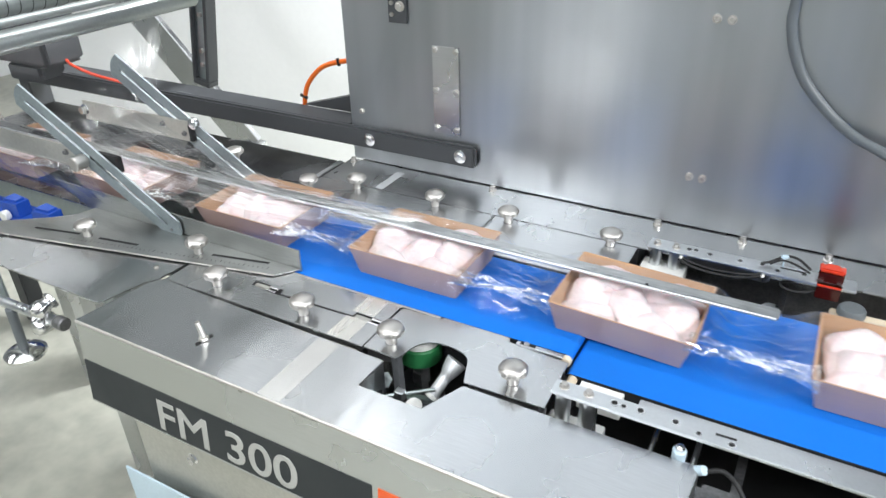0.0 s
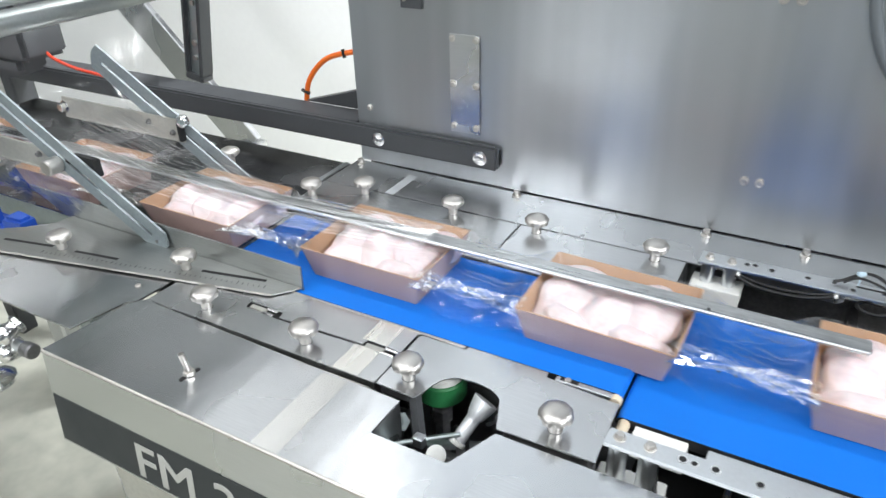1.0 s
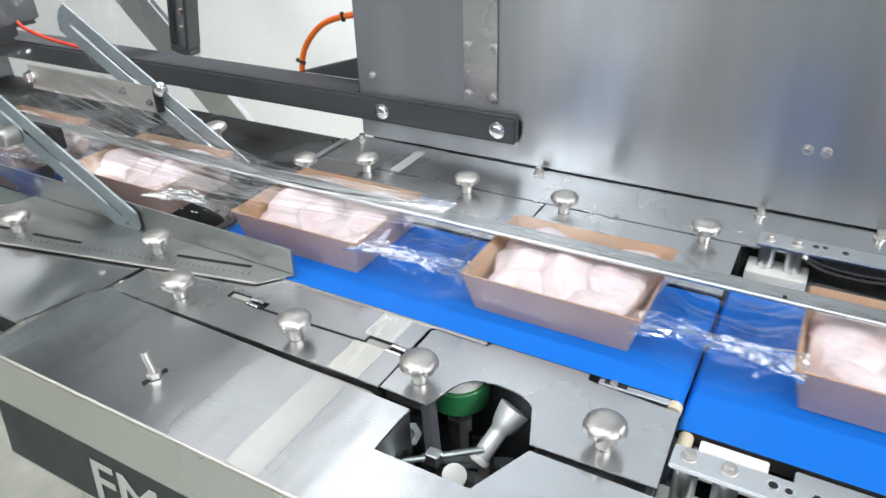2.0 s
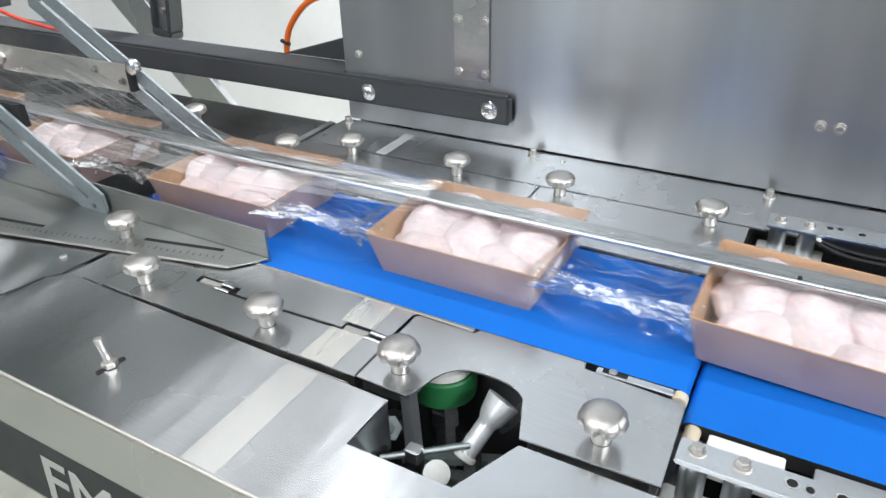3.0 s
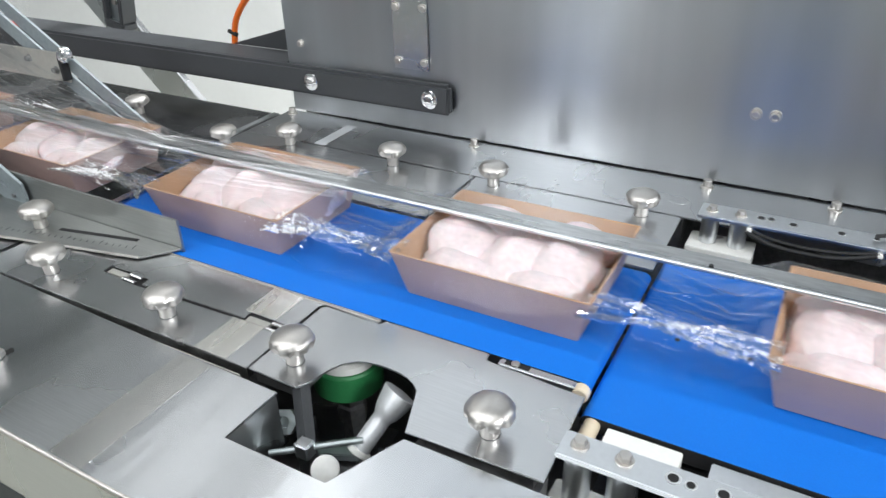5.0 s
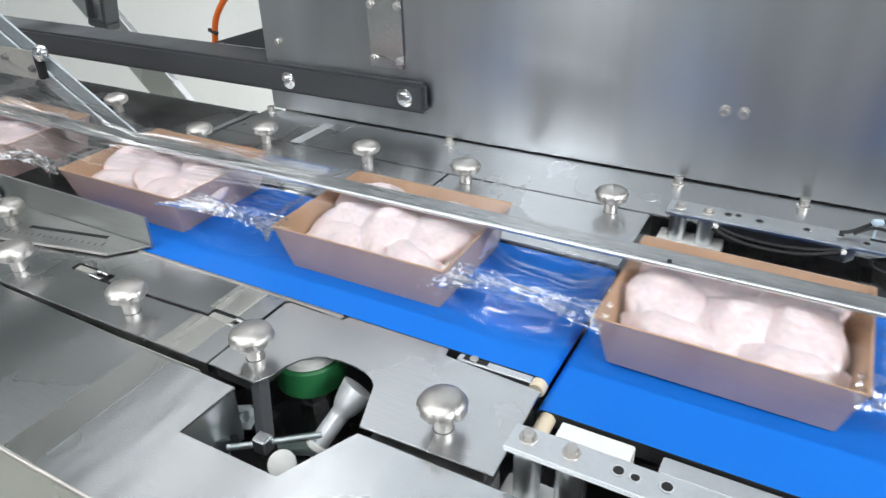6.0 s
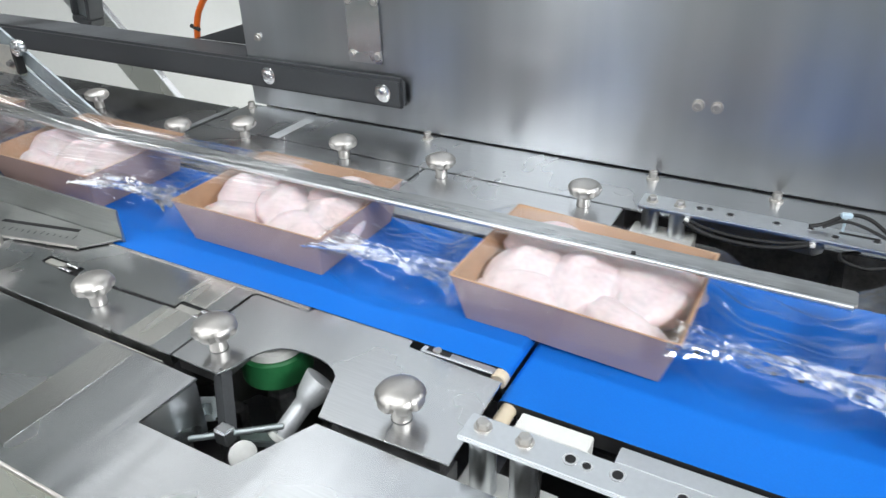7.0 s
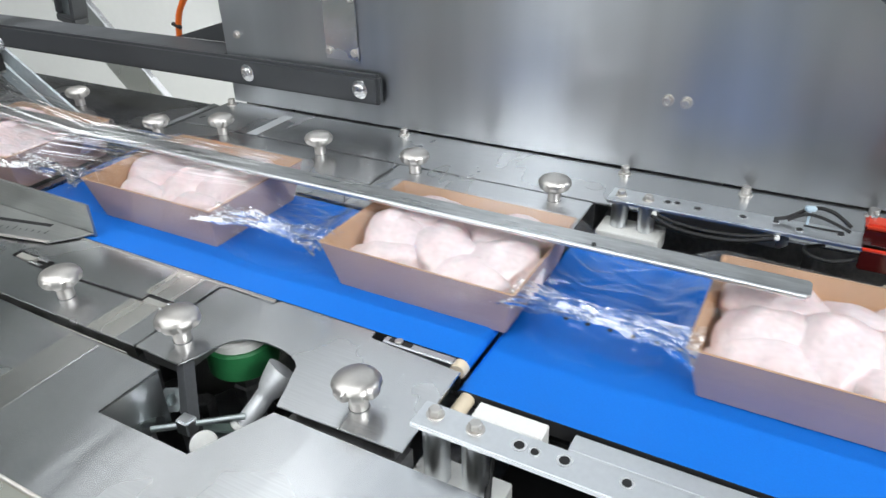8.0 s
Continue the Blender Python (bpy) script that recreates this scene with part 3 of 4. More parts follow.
for y in (0.146, 0.268):
    part("slot_wall", box(-3.3, -0.645, y, y + 0.003, 0.7865, DECK - 0.0055), STEEL_SATIN, infeed_bed)
for x in (-3.2, -2.2, -1.2):
    part("stand", box(x, x + 0.06, 0.12, 0.29, 0.0, 0.78), STEEL, infeed_bed)
belt2 = empty("outfeed_conveyor", "wide blue outfeed belt conveyor with small holes", "conveyor", at=(-0.001, 0.010, -DROP))
bm = bmesh.new()
prof = [(2.6, DECK - 0.003), (0.059, DECK - 0.003)] + [(0.059 - 0.008 * math.sin(a), DECK - 0.011 + 0.008 * math.cos(a)) for a in [math.pi * k / 8 for k in range(1, 9)]] + [(2.6, DECK - 0.019)]
lo = [bm.verts.new((x, 0.0635, z)) for x, z in prof]
hi = [bm.verts.new((x, 0.346, z)) for x, z in prof]
for i in range(len(prof)):
    k = (i + 1) % len(prof)
    bm.faces.new((lo[i], lo[k], hi[k], hi[i]))
# Black near side, for the shade in the gap to the rail.
bm.faces.new(lo).material_index = 1
bm.faces.new(hi)
part("belt", bm, [BELT, BLACK], belt2, "blue smooth belt", True)
bm = bmesh.new()
for i in range(60):
    for y in (0.203,):
        joined(bm, lathe([(0.0028, 0), (0.0028, 0.0003)], 8, pose(0.10 + 0.022 * i, y, DECK - 0.003)))
tagged(part("belt_holes", bm, BLACK, belt2, "rows of small suction holes"), kind="stuff")
part("roller", rod((0.062, 0.040, DECK - 0.0115), (0.062, 0.36, DECK - 0.0115), 0.0072, 24, 0.001), CREAM, belt2, "cream plastic roller", True)
part("side_bar", box(0.076, 0.138, 0.042, 0.0615, 0.86, DECK - 0.006, 0.001), WHITE_PLASTIC, belt2, "white side bar")
part("side_rail", box(0.160, 2.5, 0.043, 0.0615, 0.884, DECK - 0.006, 0.001), ALU, belt2)
# Bed coloured black to keep the gap by the rail dark.
part("bed", box(0.09, 2.5, 0.068, 0.342, 0.85, 0.872), BLACK, belt2)
part("rail_hanger", box(2.2, 2.24, 0.05, 0.070, 0.852, 0.884), STEEL, belt2)
part("stand", box(2.3, 2.4, 0.08, 0.33, DROP, 0.85), STEEL, belt2)
for x in (0.19, 0.245):
    part("cross_bar", rod((x, -0.14, 0.855), (x, 0.062, 0.855), 0.004, 10), STEEL, belt2, "", True)

# ---------- sensor rails beside the outfeed ----------
def sensor_rail(x, y, z, x1, foot, near=0.017, far=0.019, holes=((0.055, 0.004, 0.0034), (0.066, 0.006, 0.0030), (0.09, 0.002, 0.0036), (0.14, 0.003, 0.0034), (0.175, 0.006, 0.0025), (0.20, -0.003, 0.0032), (0.24, 0.004, 0.0032))):
    """A flat perforated rail on two round posts."""
    r = empty("sensor_rail", "flat perforated aluminium rail on two round posts", "rail", "rails beside the outfeed belt")
    part("rail", box(x - 0.014, x1, y - near, y + far, z - 0.005, z, 0.0012), ALU, r)
    for px in (x, x + 0.033):
        part("post", rod((px, y, foot + 0.004), (px, y, z - 0.005), 0.0105, 22, 0.001), ALU, r, "", True)
        hexscrew("screw", pose(px, y, z, 0, 0, 20), 0.0052, 0.006, r)
    part("foot_block", box(x - 0.022, x + 0.055, y - 0.024, y + 0.020, foot - 0.02, foot + 0.004, 0.001), WHITE_PLASTIC, r, "pale foot block")
    part("column", box(x, x + 0.03, y - 0.015, y + 0.012, 0.704, foot - 0.02), DIM_STEEL, r)
    for hx, hy, hr in holes:
        if x + hx < x1 - 0.01:
            ring = part("hole_rim", lathe([(hr * 1.55, 0.0), (hr * 1.5, 0.0004), (hr, 0.0004), (hr * 0.98, 0.0001)], 18, pose(x + hx, y + hy, z)), CHROME, r, "bright countersunk rim")
            part("hole", lathe([(hr, 0.0005), (hr, 0.0007)], 16), BLACK, ring).matrix_basis = pose(x + hx, y + hy, z)
    return r


fr = sensor_rail(0.073, -0.001, 0.930, 0.60, 0.862, 0.0155, 0.012,
                 ((0.067, 0.0, 0.0038), (0.079, -0.001, 0.0030), (0.100, 0.001, 0.0038), (0.143, 0.001, 0.0034), (0.172, -0.006, 0.0026), (0.210, -0.007, 0.0032)))
part("slot", moved(box(-0.012, 0.012, -0.0018, 0.0018, 0, 0.0004), pose(0.275, 0.002, 0.930, 0, 0, 2)), BLACK, fr)
rr = sensor_rail(0.082, 0.450, 0.9175, 0.40, 0.872)
part("slot", box(0.285, 0.325, 0.457, 0.461, 0.9176, 0.918), BLACK, rr)
part("hanging_plate", moved(prism([(0.130, 0.902), (0.136, 0.896), (0.266, 0.892), (0.274, 0.898), (0.274, 0.9122), (0.130, 0.9122)], -0.001, 0.001, 0.0004), Matrix.Translation((0, 0.442, 0)) @ pose(0, 0, 0, 90, 0, 0)), STEEL, rr, "thin steel plate hanging under the rail")
for x in (0.128, 0.262):
    part("cable_tie", box(x - 0.003, x + 0.003, 0.4265, 0.4345, 0.9085, 0.9125, 0.001), WHITE_PLASTIC, rr, "white cable tie")
part("clip", moved(box(-0.006, 0.006, -0.003, 0.003, 0, 0.006, 0.0012), pose(0.288, 0.465, 0.9335, 0, 0, 20)), PALE_BLUE, rr, "pale blue cable clip")
part("clip_stem", rod((0.288, 0.465, 0.9174), (0.288, 0.465, 0.934), 0.0015, 8), PALE_BLUE, rr)
pale = empty("valve_block", "pale grey pneumatic valve fitting under the front rail", "valve")
part("valve", box(0.226, 0.252, -0.046, -0.018, 0.858, 0.892, 0.003), ALU, pale)
part("fitting", rod((0.232, -0.046, 0.882), (0.210, -0.066, 0.876), 0.0075, 16, 0.001), WHITE_PLASTIC, pale, "white push-in fitting", True)
part("fitting", rod((0.246, -0.030, 0.890), (0.262, -0.036, 0.904), 0.0060, 16, 0.001), PALE_BLUE, pale, "pale push-in fitting", True)
part("collar", rod((0.2115, -0.0647, 0.8765), (0.2065, -0.0692, 0.8750), 0.0090, 18, 0.001), CABLE, pale, "grey release collar", True)
part("coil", rod((0.229, -0.020, 0.892), (0.229, -0.020, 0.908), 0.0085, 18, 0.0015), PALE_BLUE, pale, "", True)
part("nut", lathe([(0.006, 0.908), (0.006, 0.913), (0.003, 0.9145)], 6, pose(0.229, -0.020, 0)), CHROME, pale)
part("lower_block", box(0.262, 0.300, -0.060, -0.020, 0.845, 0.868, 0.002), DIM_STEEL, pale)
part("bracket", box(0.225, 0.300, -0.05, -0.02, 0.704, 0.858), DIM_STEEL, pale)
tube("air_hose", [(0.112, 0.018, 0.905), (0.118, -0.005, 0.875), (0.130, -0.03, 0.858), (0.15, -0.06, 0.80), (0.15, -0.06, 0.705)], 0.0028, BLACK)
tube("air_hose", [(0.255, -0.035, 0.895), (0.285, -0.03, 0.905), (0.315, -0.05, 0.88), (0.34, -0.08, 0.80), (0.34, -0.08, 0.705)], 0.003, BLACK)
for o in scene.objects:
    if o.name.startswith("air_hose"):
        tagged(o, "thin black pneumatic hose hanging beside the rail", "hose", "hoses")

sensor = empty("photo_sensor", "red plastic photoelectric sensor with a dark window", "sensor", at=(0.361, 0.462, 0.9175))
part("housing", box(-0.019, 0.019, -0.012, 0.012, 0.0125, 0.020, 0.0025), RED, sensor)
part("window", box(-0.0185, 0.0185, -0.0125, 0.010, -0.0035, 0.0122, 0.0008), DARK_GLASS, sensor, "dark red window")
part("lower_housing", box(-0.018, 0.018, -0.030, -0.020, -0.004, 0.000, 0.001), RED, sensor)
part("lower_window", box(-0.018, 0.018, -0.030, -0.020, -0.026, -0.0045, 0.0015), DARK_GLASS, sensor, "dark red window")
for x in (-0.012, 0.012):
    part("screw", lathe([(0.0032, 0.020), (0.0032, 0.0225), (0.0022, 0.0232)], 14, pose(x, 0.004, 0)), CHROME, sensor, "", True)
part("link", box(-0.010, 0.010, -0.0195, -0.0128, -0.003, 0.001), DARK_GLASS, sensor)
tube("sensor_cable", [(0.33, 0.45, 0.930), (0.31, 0.462, 0.938), (0.29, 0.468, 0.936), (0.268, 0.46, 0.924), (0.255, 0.452, 0.9225)], 0.0022, BLACK)
tube("sensor_cable", [(0.33, 0.446, 0.926), (0.305, 0.456, 0.931), (0.285, 0.462, 0.930), (0.268, 0.455, 0.9225)], 0.0018, BLACK)
tube("sensor_cable", [(0.125, 0.428, 0.9095), (0.150, 0.424, 0.9015), (0.185, 0.423, 0.8985), (0.225, 0.425, 0.9005), (0.262, 0.430, 0.9105)], 0.0026, BLACK)
tube("sensor_cable", [(0.128, 0.432, 0.9100), (0.155, 0.429, 0.9050), (0.19, 0.428, 0.9030), (0.23, 0.430, 0.9055), (0.258, 0.434, 0.9110)], 0.0022, BLACK)
tube("sensor_cable", [(0.342, 0.438, 0.9000), (0.318, 0.428, 0.8965), (0.296, 0.432, 0.8975), (0.292, 0.446, 0.8985), (0.310, 0.456, 0.9000)], 0.0022, BLACK)
for o in scene.objects:
    if o.name.startswith("sensor_cable"):
        tagged(o, "thin black sensor cable looped on the rear rail", "cable", "sensor cables")
motor = empty("lower_drive", "dark round drive housing in the rear deck opening", "drive")
part("housing", rod((0.14, 0.38, 0.80), (0.26, 0.40, 0.80), 0.055, 28, 0.004), BLACK, motor, "", True)
part("pedestal", box(0.15, 0.25, 0.37, 0.41, 0.704, 0.77), DIM_STEEL, motor)
part("cap", lathe([(0.016, 0.704), (0.016, 0.868), (0.013, 0.873), (0.006, 0.873)], 22, pose(0.285, 0.402, 0)), ALU, motor, "", True)
wheel = empty("pinch_wheel", "low grey wheel on a cream block by the sensor", "wheel", at=(0.40, 0.42, 0.0))
part("block", box(-0.03, 0.12, -0.07, 0.01, 0.704, 0.882, 0.002), CREAM, wheel, "cream plastic block")
part("wheel", lathe([(0.019, 0.882), (0.021, 0.884), (0.021, 0.892), (0.018, 0.896), (0.004, 0.896)], 28), CABLE, wheel, "", True)

# ---------- rear deck ----------
def rear_plate(x0, x1, knobs, label, ky=0.4295):
    p = empty("deck_plate", label, "deck plate", "rear deck plates")
    part("sheet", box(x0, x1, 0.3115, 0.449, DECK - 0.003, DECK, 0.0006), STEEL_DECK, p)
    for x in knobs:
        knob(x, ky, DECK, p, x * 700)


rear_plate(-0.672, -0.569, (-0.652,), "short stainless rear deck plate with one knob", 0.380)
rear_plate(-0.5665, -0.241, (-0.560, -0.3655), "stainless rear deck plate with two clamping knobs")
rear_plate(-0.238, 0.048, (-0.201, 0.004), "stainless rear deck plate with two clamping knobs")
ledge = empty("rear_ledge", "stainless ledge along the foot of the back panel", "ledge")
part("sheet", box(-0.672, 0.38, 0.4525, 0.5705, DECK - 0.003, DECK, 0.0006), STEEL_DECK, ledge)
part("sheet", box(0.38, 1.6, 0.47, 0.568, DECK - 0.003, DECK, 0.0006), STEEL_DECK, ledge)
part("inset_disc", lathe([(0.0135, -0.0001), (0.0135, 0.0003)], 32, pose(0.034, 0.498, DECK)), STEEL, ledge)
part("inset_disc", lathe([(0.0131, 0.0003), (0.0131, 0.0005)], 32, pose(0.034, 0.498, DECK)), STEEL_DECK, ledge)
for x in (-0.655, -0.293, 0.058, 0.213, 0.355):
    part("pin", lathe([(0.0085, 0), (0.0085, 0.002), (0.006, 0.003), (0.006, 0.010), (0.0055, 0.011)], 20, pose(x, 0.553, DECK)), STEEL_KNOB, ledge, "", True)
part("abraded_stripe", box(-0.530, -0.510, 0.453, 0.546, DECK + 0.0001, DECK + 0.0003), ZINC, ledge, "narrow paler stripe across the sheet")
part("rear_support", box(-0.672, 0.05, 0.45, 0.56, 0.86, DECK - 0.0035), DIM_STEEL, ledge)

left_rear = empty("infeed_rear_plate", "dull stainless deck plate of the infeed with a knob", "deck plate", "rear deck plates")
part("sheet", box(-1.75, -0.676, 0.318, 0.545, DECK - 0.006, DECK - 0.002, 0.0006), DIM_SHEET, left_rear)
knob(-0.917, 0.435, DECK - 0.002, left_rear, 15)
part("edge_strip", box(-0.690, -0.678, 0.41, 0.543, DECK - 0.0015, DECK + 0.0008), ALU, left_rear, "bright edge strip")
part("support", box(-1.7, -1.64, 0.33, 0.53, 0.0, DECK - 0.006), STEEL, left_rear)

# ---------- back panel cabinet ----------
cab = empty("back_cabinet", "tall brushed stainless cabinet wall behind the belt", "cabinet")
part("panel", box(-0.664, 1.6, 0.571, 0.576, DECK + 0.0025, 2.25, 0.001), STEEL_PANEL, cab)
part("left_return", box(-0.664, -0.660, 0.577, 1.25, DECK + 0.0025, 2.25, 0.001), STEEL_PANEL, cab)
part("top", box(-0.664, 1.6, 0.571, 1.25, 2.25, 2.254), STEEL, cab)
part("back_sheet", box(-0.664, 1.6, 1.25, 1.254, 0.0, 2.254), STEEL, cab)
part("plinth", box(-0.655, 1.6, 0.59, 1.24, 0.0, DECK), STEEL, cab)
acc = part("access_plate", box(-0.441, -0.379, 0.567, 0.5705, 1.003, 1.190, 0.0008), STEEL, cab, "bolted stainless cover plate")
for z in (1.016, 1.098, 1.182):
    for x in (-0.434, -0.386):
        hexscrew("bolt", pose(x, 0.567, z, 90, 0, 15), 0.0048, 0.006, acc)
for x in (0.099, 0.122):
    hexscrew("cap_screw", pose(x, 0.571, 1.003, 90, 0, 0), 0.0058, 0.009, cab, cap=True)
for x in (0.102, 0.126):
    hexscrew("cap_screw", pose(x, 0.571, 1.287, 90, 0, 0), 0.0058, 0.009, cab, cap=True)
hexscrew("bolt", pose(-0.632, 0.571, 1.022, 90, 0, 10), 0.005, 0.006, cab)
hinge = part("hinge", box(-0.541, -0.497, 0.565, 0.5705, 1.228, 1.42, 0.001), DARK_PAINT, cab, "dark grey door hinge")
for z in (1.245, 1.268, 1.291):
    part("pin", rod((-0.531, 0.565, z), (-0.531, 0.561, z), 0.0045, 12), STEEL_KNOB, hinge)
hexscrew("bolt", pose(-0.512, 0.565, 1.262, 90, 0, 5), 0.008, 0.007, hinge)
hexscrew("bolt", pose(-0.512, 0.565, 1.300, 90, 0, 5), 0.008, 0.007, hinge)
part("latch", box(-0.672, -0.6645, 0.585, 0.615, 1.22, 1.30, 0.002), BLACK, cab, "black rubber edge latch")
tagged(tube("grey_cable", [(0.27, 0.50, 1.70), (0.232, 0.535, 1.50), (0.2155, 0.555, 1.335), (0.2195, 0.555, 1.276), (0.247, 0.555, 1.214), (0.292, 0.555, 1.164), (0.340, 0.550, 1.129),
                            (0.395, 0.545, 1.105), (0.50, 0.535, 1.05), (0.62, 0.53, 0.97), (0.68, 0.53, 0.902)], 0.0085, CABLE), "thick grey cable looping over the cabinet wall", "cable")

# ---------- dark support bar ----------
bar = empty("support_bar", "dark grey painted square support bar with chrome bolts", "bar")
part("bar", box(-1.95, -0.337, 0.553, 0.5695, 0.940, 0.988, 0.005), DARK_PAINT, bar)
part("rear_tube", box(-1.95, -0.668, 0.570, 0.640, 0.945, 0.985, 0.004), DARK_PAINT, bar)
part("gusset", moved(prism([(-0.86, 0.984), (-0.667, 0.984), (-0.667, 1.040)], -0.66, -0.64, 0.001), pose(0, 0, 0, 90, 0, 0)), DARK_PAINT, bar)
part("end_upright", box(-1.95, -1.90, 0.572, 0.64, 0.0, 0.945, 0.003), DARK_PAINT, bar)
for x in (-0.604, -0.371):
    b = part("bolt", lathe([(0.0145, 0), (0.0145, 0.002), (0.0135, 0.0025), (0.009, 0.003), (0.0088, 0.008), (0.0075, 0.009), (0.004, 0.009), (0.0035, 0.006), (0.0005, 0.006)], 26,
                           pose(x, 0.553, 0.9637, 90, 0, 0)), CHROME, bar, "chrome bolt with washer", True)
tagged(tube("orange_hose", [(-0.868, 0.655, 0.955), (-0.865, 0.65, 0.985), (-0.848, 0.65, 1.034), (-0.797, 0.65, 1.083), (-0.725, 0.65, 1.106), (-0.664, 0.65, 1.112)], 0.006, ORANGE),
       "bent orange pneumatic hose entering the cabinet", "hose")
for o in [tube("cable_tie", [(-0.872, 0.646, 1.006), (-0.852, 0.646, 1.000)], 0.004, BLACK), tube("cable_tie", [(-0.742, 0.646, 1.093), (-0.746, 0.646, 1.111)], 0.004, BLACK)]:
    tagged(o, "small black cable tie on the orange hose", "cable tie", "cable ties")

# ---------- side guide with scale ----------
guide = empty("side_guide", "adjustable stainless side guide with an engraved scale", "guide")
part("base_plate", prism([(-0.487, 0.071), (-0.456, 0.108), (-1.00, 0.108), (-1.013, 0.060), (-1.13, -0.020), (-1.12, -0.060), (-1.080, -0.052)], DECK + 0.001, DECK + 0.0035, 0.0006), GUIDE_STEEL, guide)
part("rim", rod((-0.487, 0.0705, DECK + 0.0028), (-1.080, -0.0525, DECK + 0.0028), 0.0017, 8), STEEL_KNOB, guide, "bright worn edge", True)
bm = moved(prism([(-0.456, 0.898), (-0.456, 0.940), (-1.115, 0.945), (-1.025, 0.898)], -0.0015, 0.0015, 0.0004), Matrix.Translation((0, 0.110, 0)) @ pose(0, 0, 0, 90, 0, 0))
part("wall", bm, GUIDE_STEEL, guide)
for a, b in (((-1.035, -0.006), (-0.930, 0.016)), ((-0.880, 0.022), (-0.790, 0.037)), ((-0.635, 0.074), (-0.520, 0.098))):
    d = Vector((b[0] - a[0], b[1] - a[1])).normalized()
    n = Vector((-d.y, d.x)) * 0.003
    part("slot", prism([(a[0] - n.x, a[1] - n.y), (b[0] - n.x, b[1] - n.y), (b[0] + n.x, b[1] + n.y), (a[0] + n.x, a[1] + n.y)], DECK + 0.0037, DECK + 0.0040), BLACK, guide, "dark slot")
bm = bmesh.new()
for i in range(46):
    t = i / 45
    x, y = -0.93 + 0.42 * t, -0.008 + 0.088 * t
    h = 0.008 if i % 5 == 0 else 0.005
    prism([(x - 0.0005, y), (x + 0.0005, y), (x - 0.002 + 0.0005, y + h), (x - 0.002 - 0.0005, y + h)], DECK + 0.0037, DECK + 0.0039, 0.0, bm)
tagged(part("scale_marks", bm, DARK_PAINT, guide, "fine dark scale marks"), kind="stuff")
knob(-0.906, 0.013, DECK + 0.0035, guide, 12), knob(-0.660, 0.062, DECK + 0.0035, guide, 40)
part("small_screw", lathe([(0.0045, 0), (0.0045, 0.002), (0.003, 0.0026)], 14, pose(-0.70, 0.0, DECK - 0.001)), STEEL_KNOB, guide)

infeed = empty("infeed_plate", "flat stainless infeed deck plate", "deck plate", "front deck plates")
part("sheet", prism([(-1.75, -0.126), (-0.700, -0.124), (-0.680, -0.040), (-0.668, -0.030), (-0.660, 0.055), (-0.56, 0.098), (-1.00, 0.098), (-1.13, -0.03), (-1.75, -0.06)], DECK - 0.0045, DECK - 0.0015, 0.0006), STEEL_DECK, infeed)
part("apron", box(-1.75, -0.99, -0.124, -0.120, 0.80, DECK - 0.005), STEEL_SATIN, infeed, "darker folded apron")
part("leg", box(-0.83, -0.79, -0.04, 0.0, 0.0, DECK - 0.005, 0.003), STEEL_SATIN, infeed)
part("leg", box(-1.7, -1.66, -0.11, -0.07, 0.0, DECK - 0.005, 0.003), STEEL_SATIN, infeed)
clampset = empty("clamp_rod", "round steel adjusting rod with chrome cross clamps", "rod")
part("rod", rod((-1.72, -0.14, 0.800), (-0.800, -0.14, 0.832), 0.0095, 18, 0.001), ALU, clampset, "", True)
ball = [(0.004, 0), (0.013, 0.004), (0.017, 0.013), (0.0165, 0.022), (0.012, 0.031), (0.0125, 0.034), (0.016, 0.036), (0.016, 0.042), (0.010, 0.044)]
part("clamp", lathe(ball, 20, pose(-0.845, -0.170, 0.822, -90, 0, 0)), CHROME, clampset, "chrome cross clamp", True)
part("clamp", lathe(ball, 20, pose(-0.838, -0.165, 0.852, -70, 20, 0)), CHROME, clampset, "chrome cross clamp", True)
part("clamp", lathe(ball, 20, pose(-0.862, -0.135, 0.802, 20, 30, 0)), CHROME, clampset, "chrome cross clamp", True)
part("end_knob", rod((-0.815, -0.14, 0.8315), (-0.792, -0.14, 0.8325), 0.0125, 18, 0.002), DIM_STEEL, clampset, "", True)
part("stem", rod((-0.945, -0.15, 0.735), (-0.945, -0.147, 0.823), 0.009, 14), CABLE, clampset, "", True)
part("hand_wheel", lathe([(0.034, 0), (0.038, 0.004), (0.038, 0.010), (0.030, 0.016), (0.012, 0.020)], 30, pose(-0.945, -0.15, 0.716)), CHROME, clampset, "chrome hand wheel", True)
part("holder", box(-1.70, -1.68, -0.16, -0.115, 0.77, 0.86), STEEL_SATIN, clampset)

# ---------- film forming box ----------
def slotted_arm(a, b, y, w):
    """A slanting slotted steel strip in a plane across y; a is the foot, b the head."""
    arm = empty("slotted_arm", "slanting slotted galvanised steel arm with a clamp bolt", "arm", "film former arms")
    ax, az, bx, bz = *a, *b
    d = Vector((bx - ax, bz - az))
    L = d.length
    d.normalize()
    m = Matrix(((d.x, -d.y, 0, ax), (0, 0, -1, y), (d.y, d.x, 0, az), (0, 0, 0, 1)))
    s0, s1, h = 0.035, L - 0.03, 0.0035
    bm = bmesh.new()
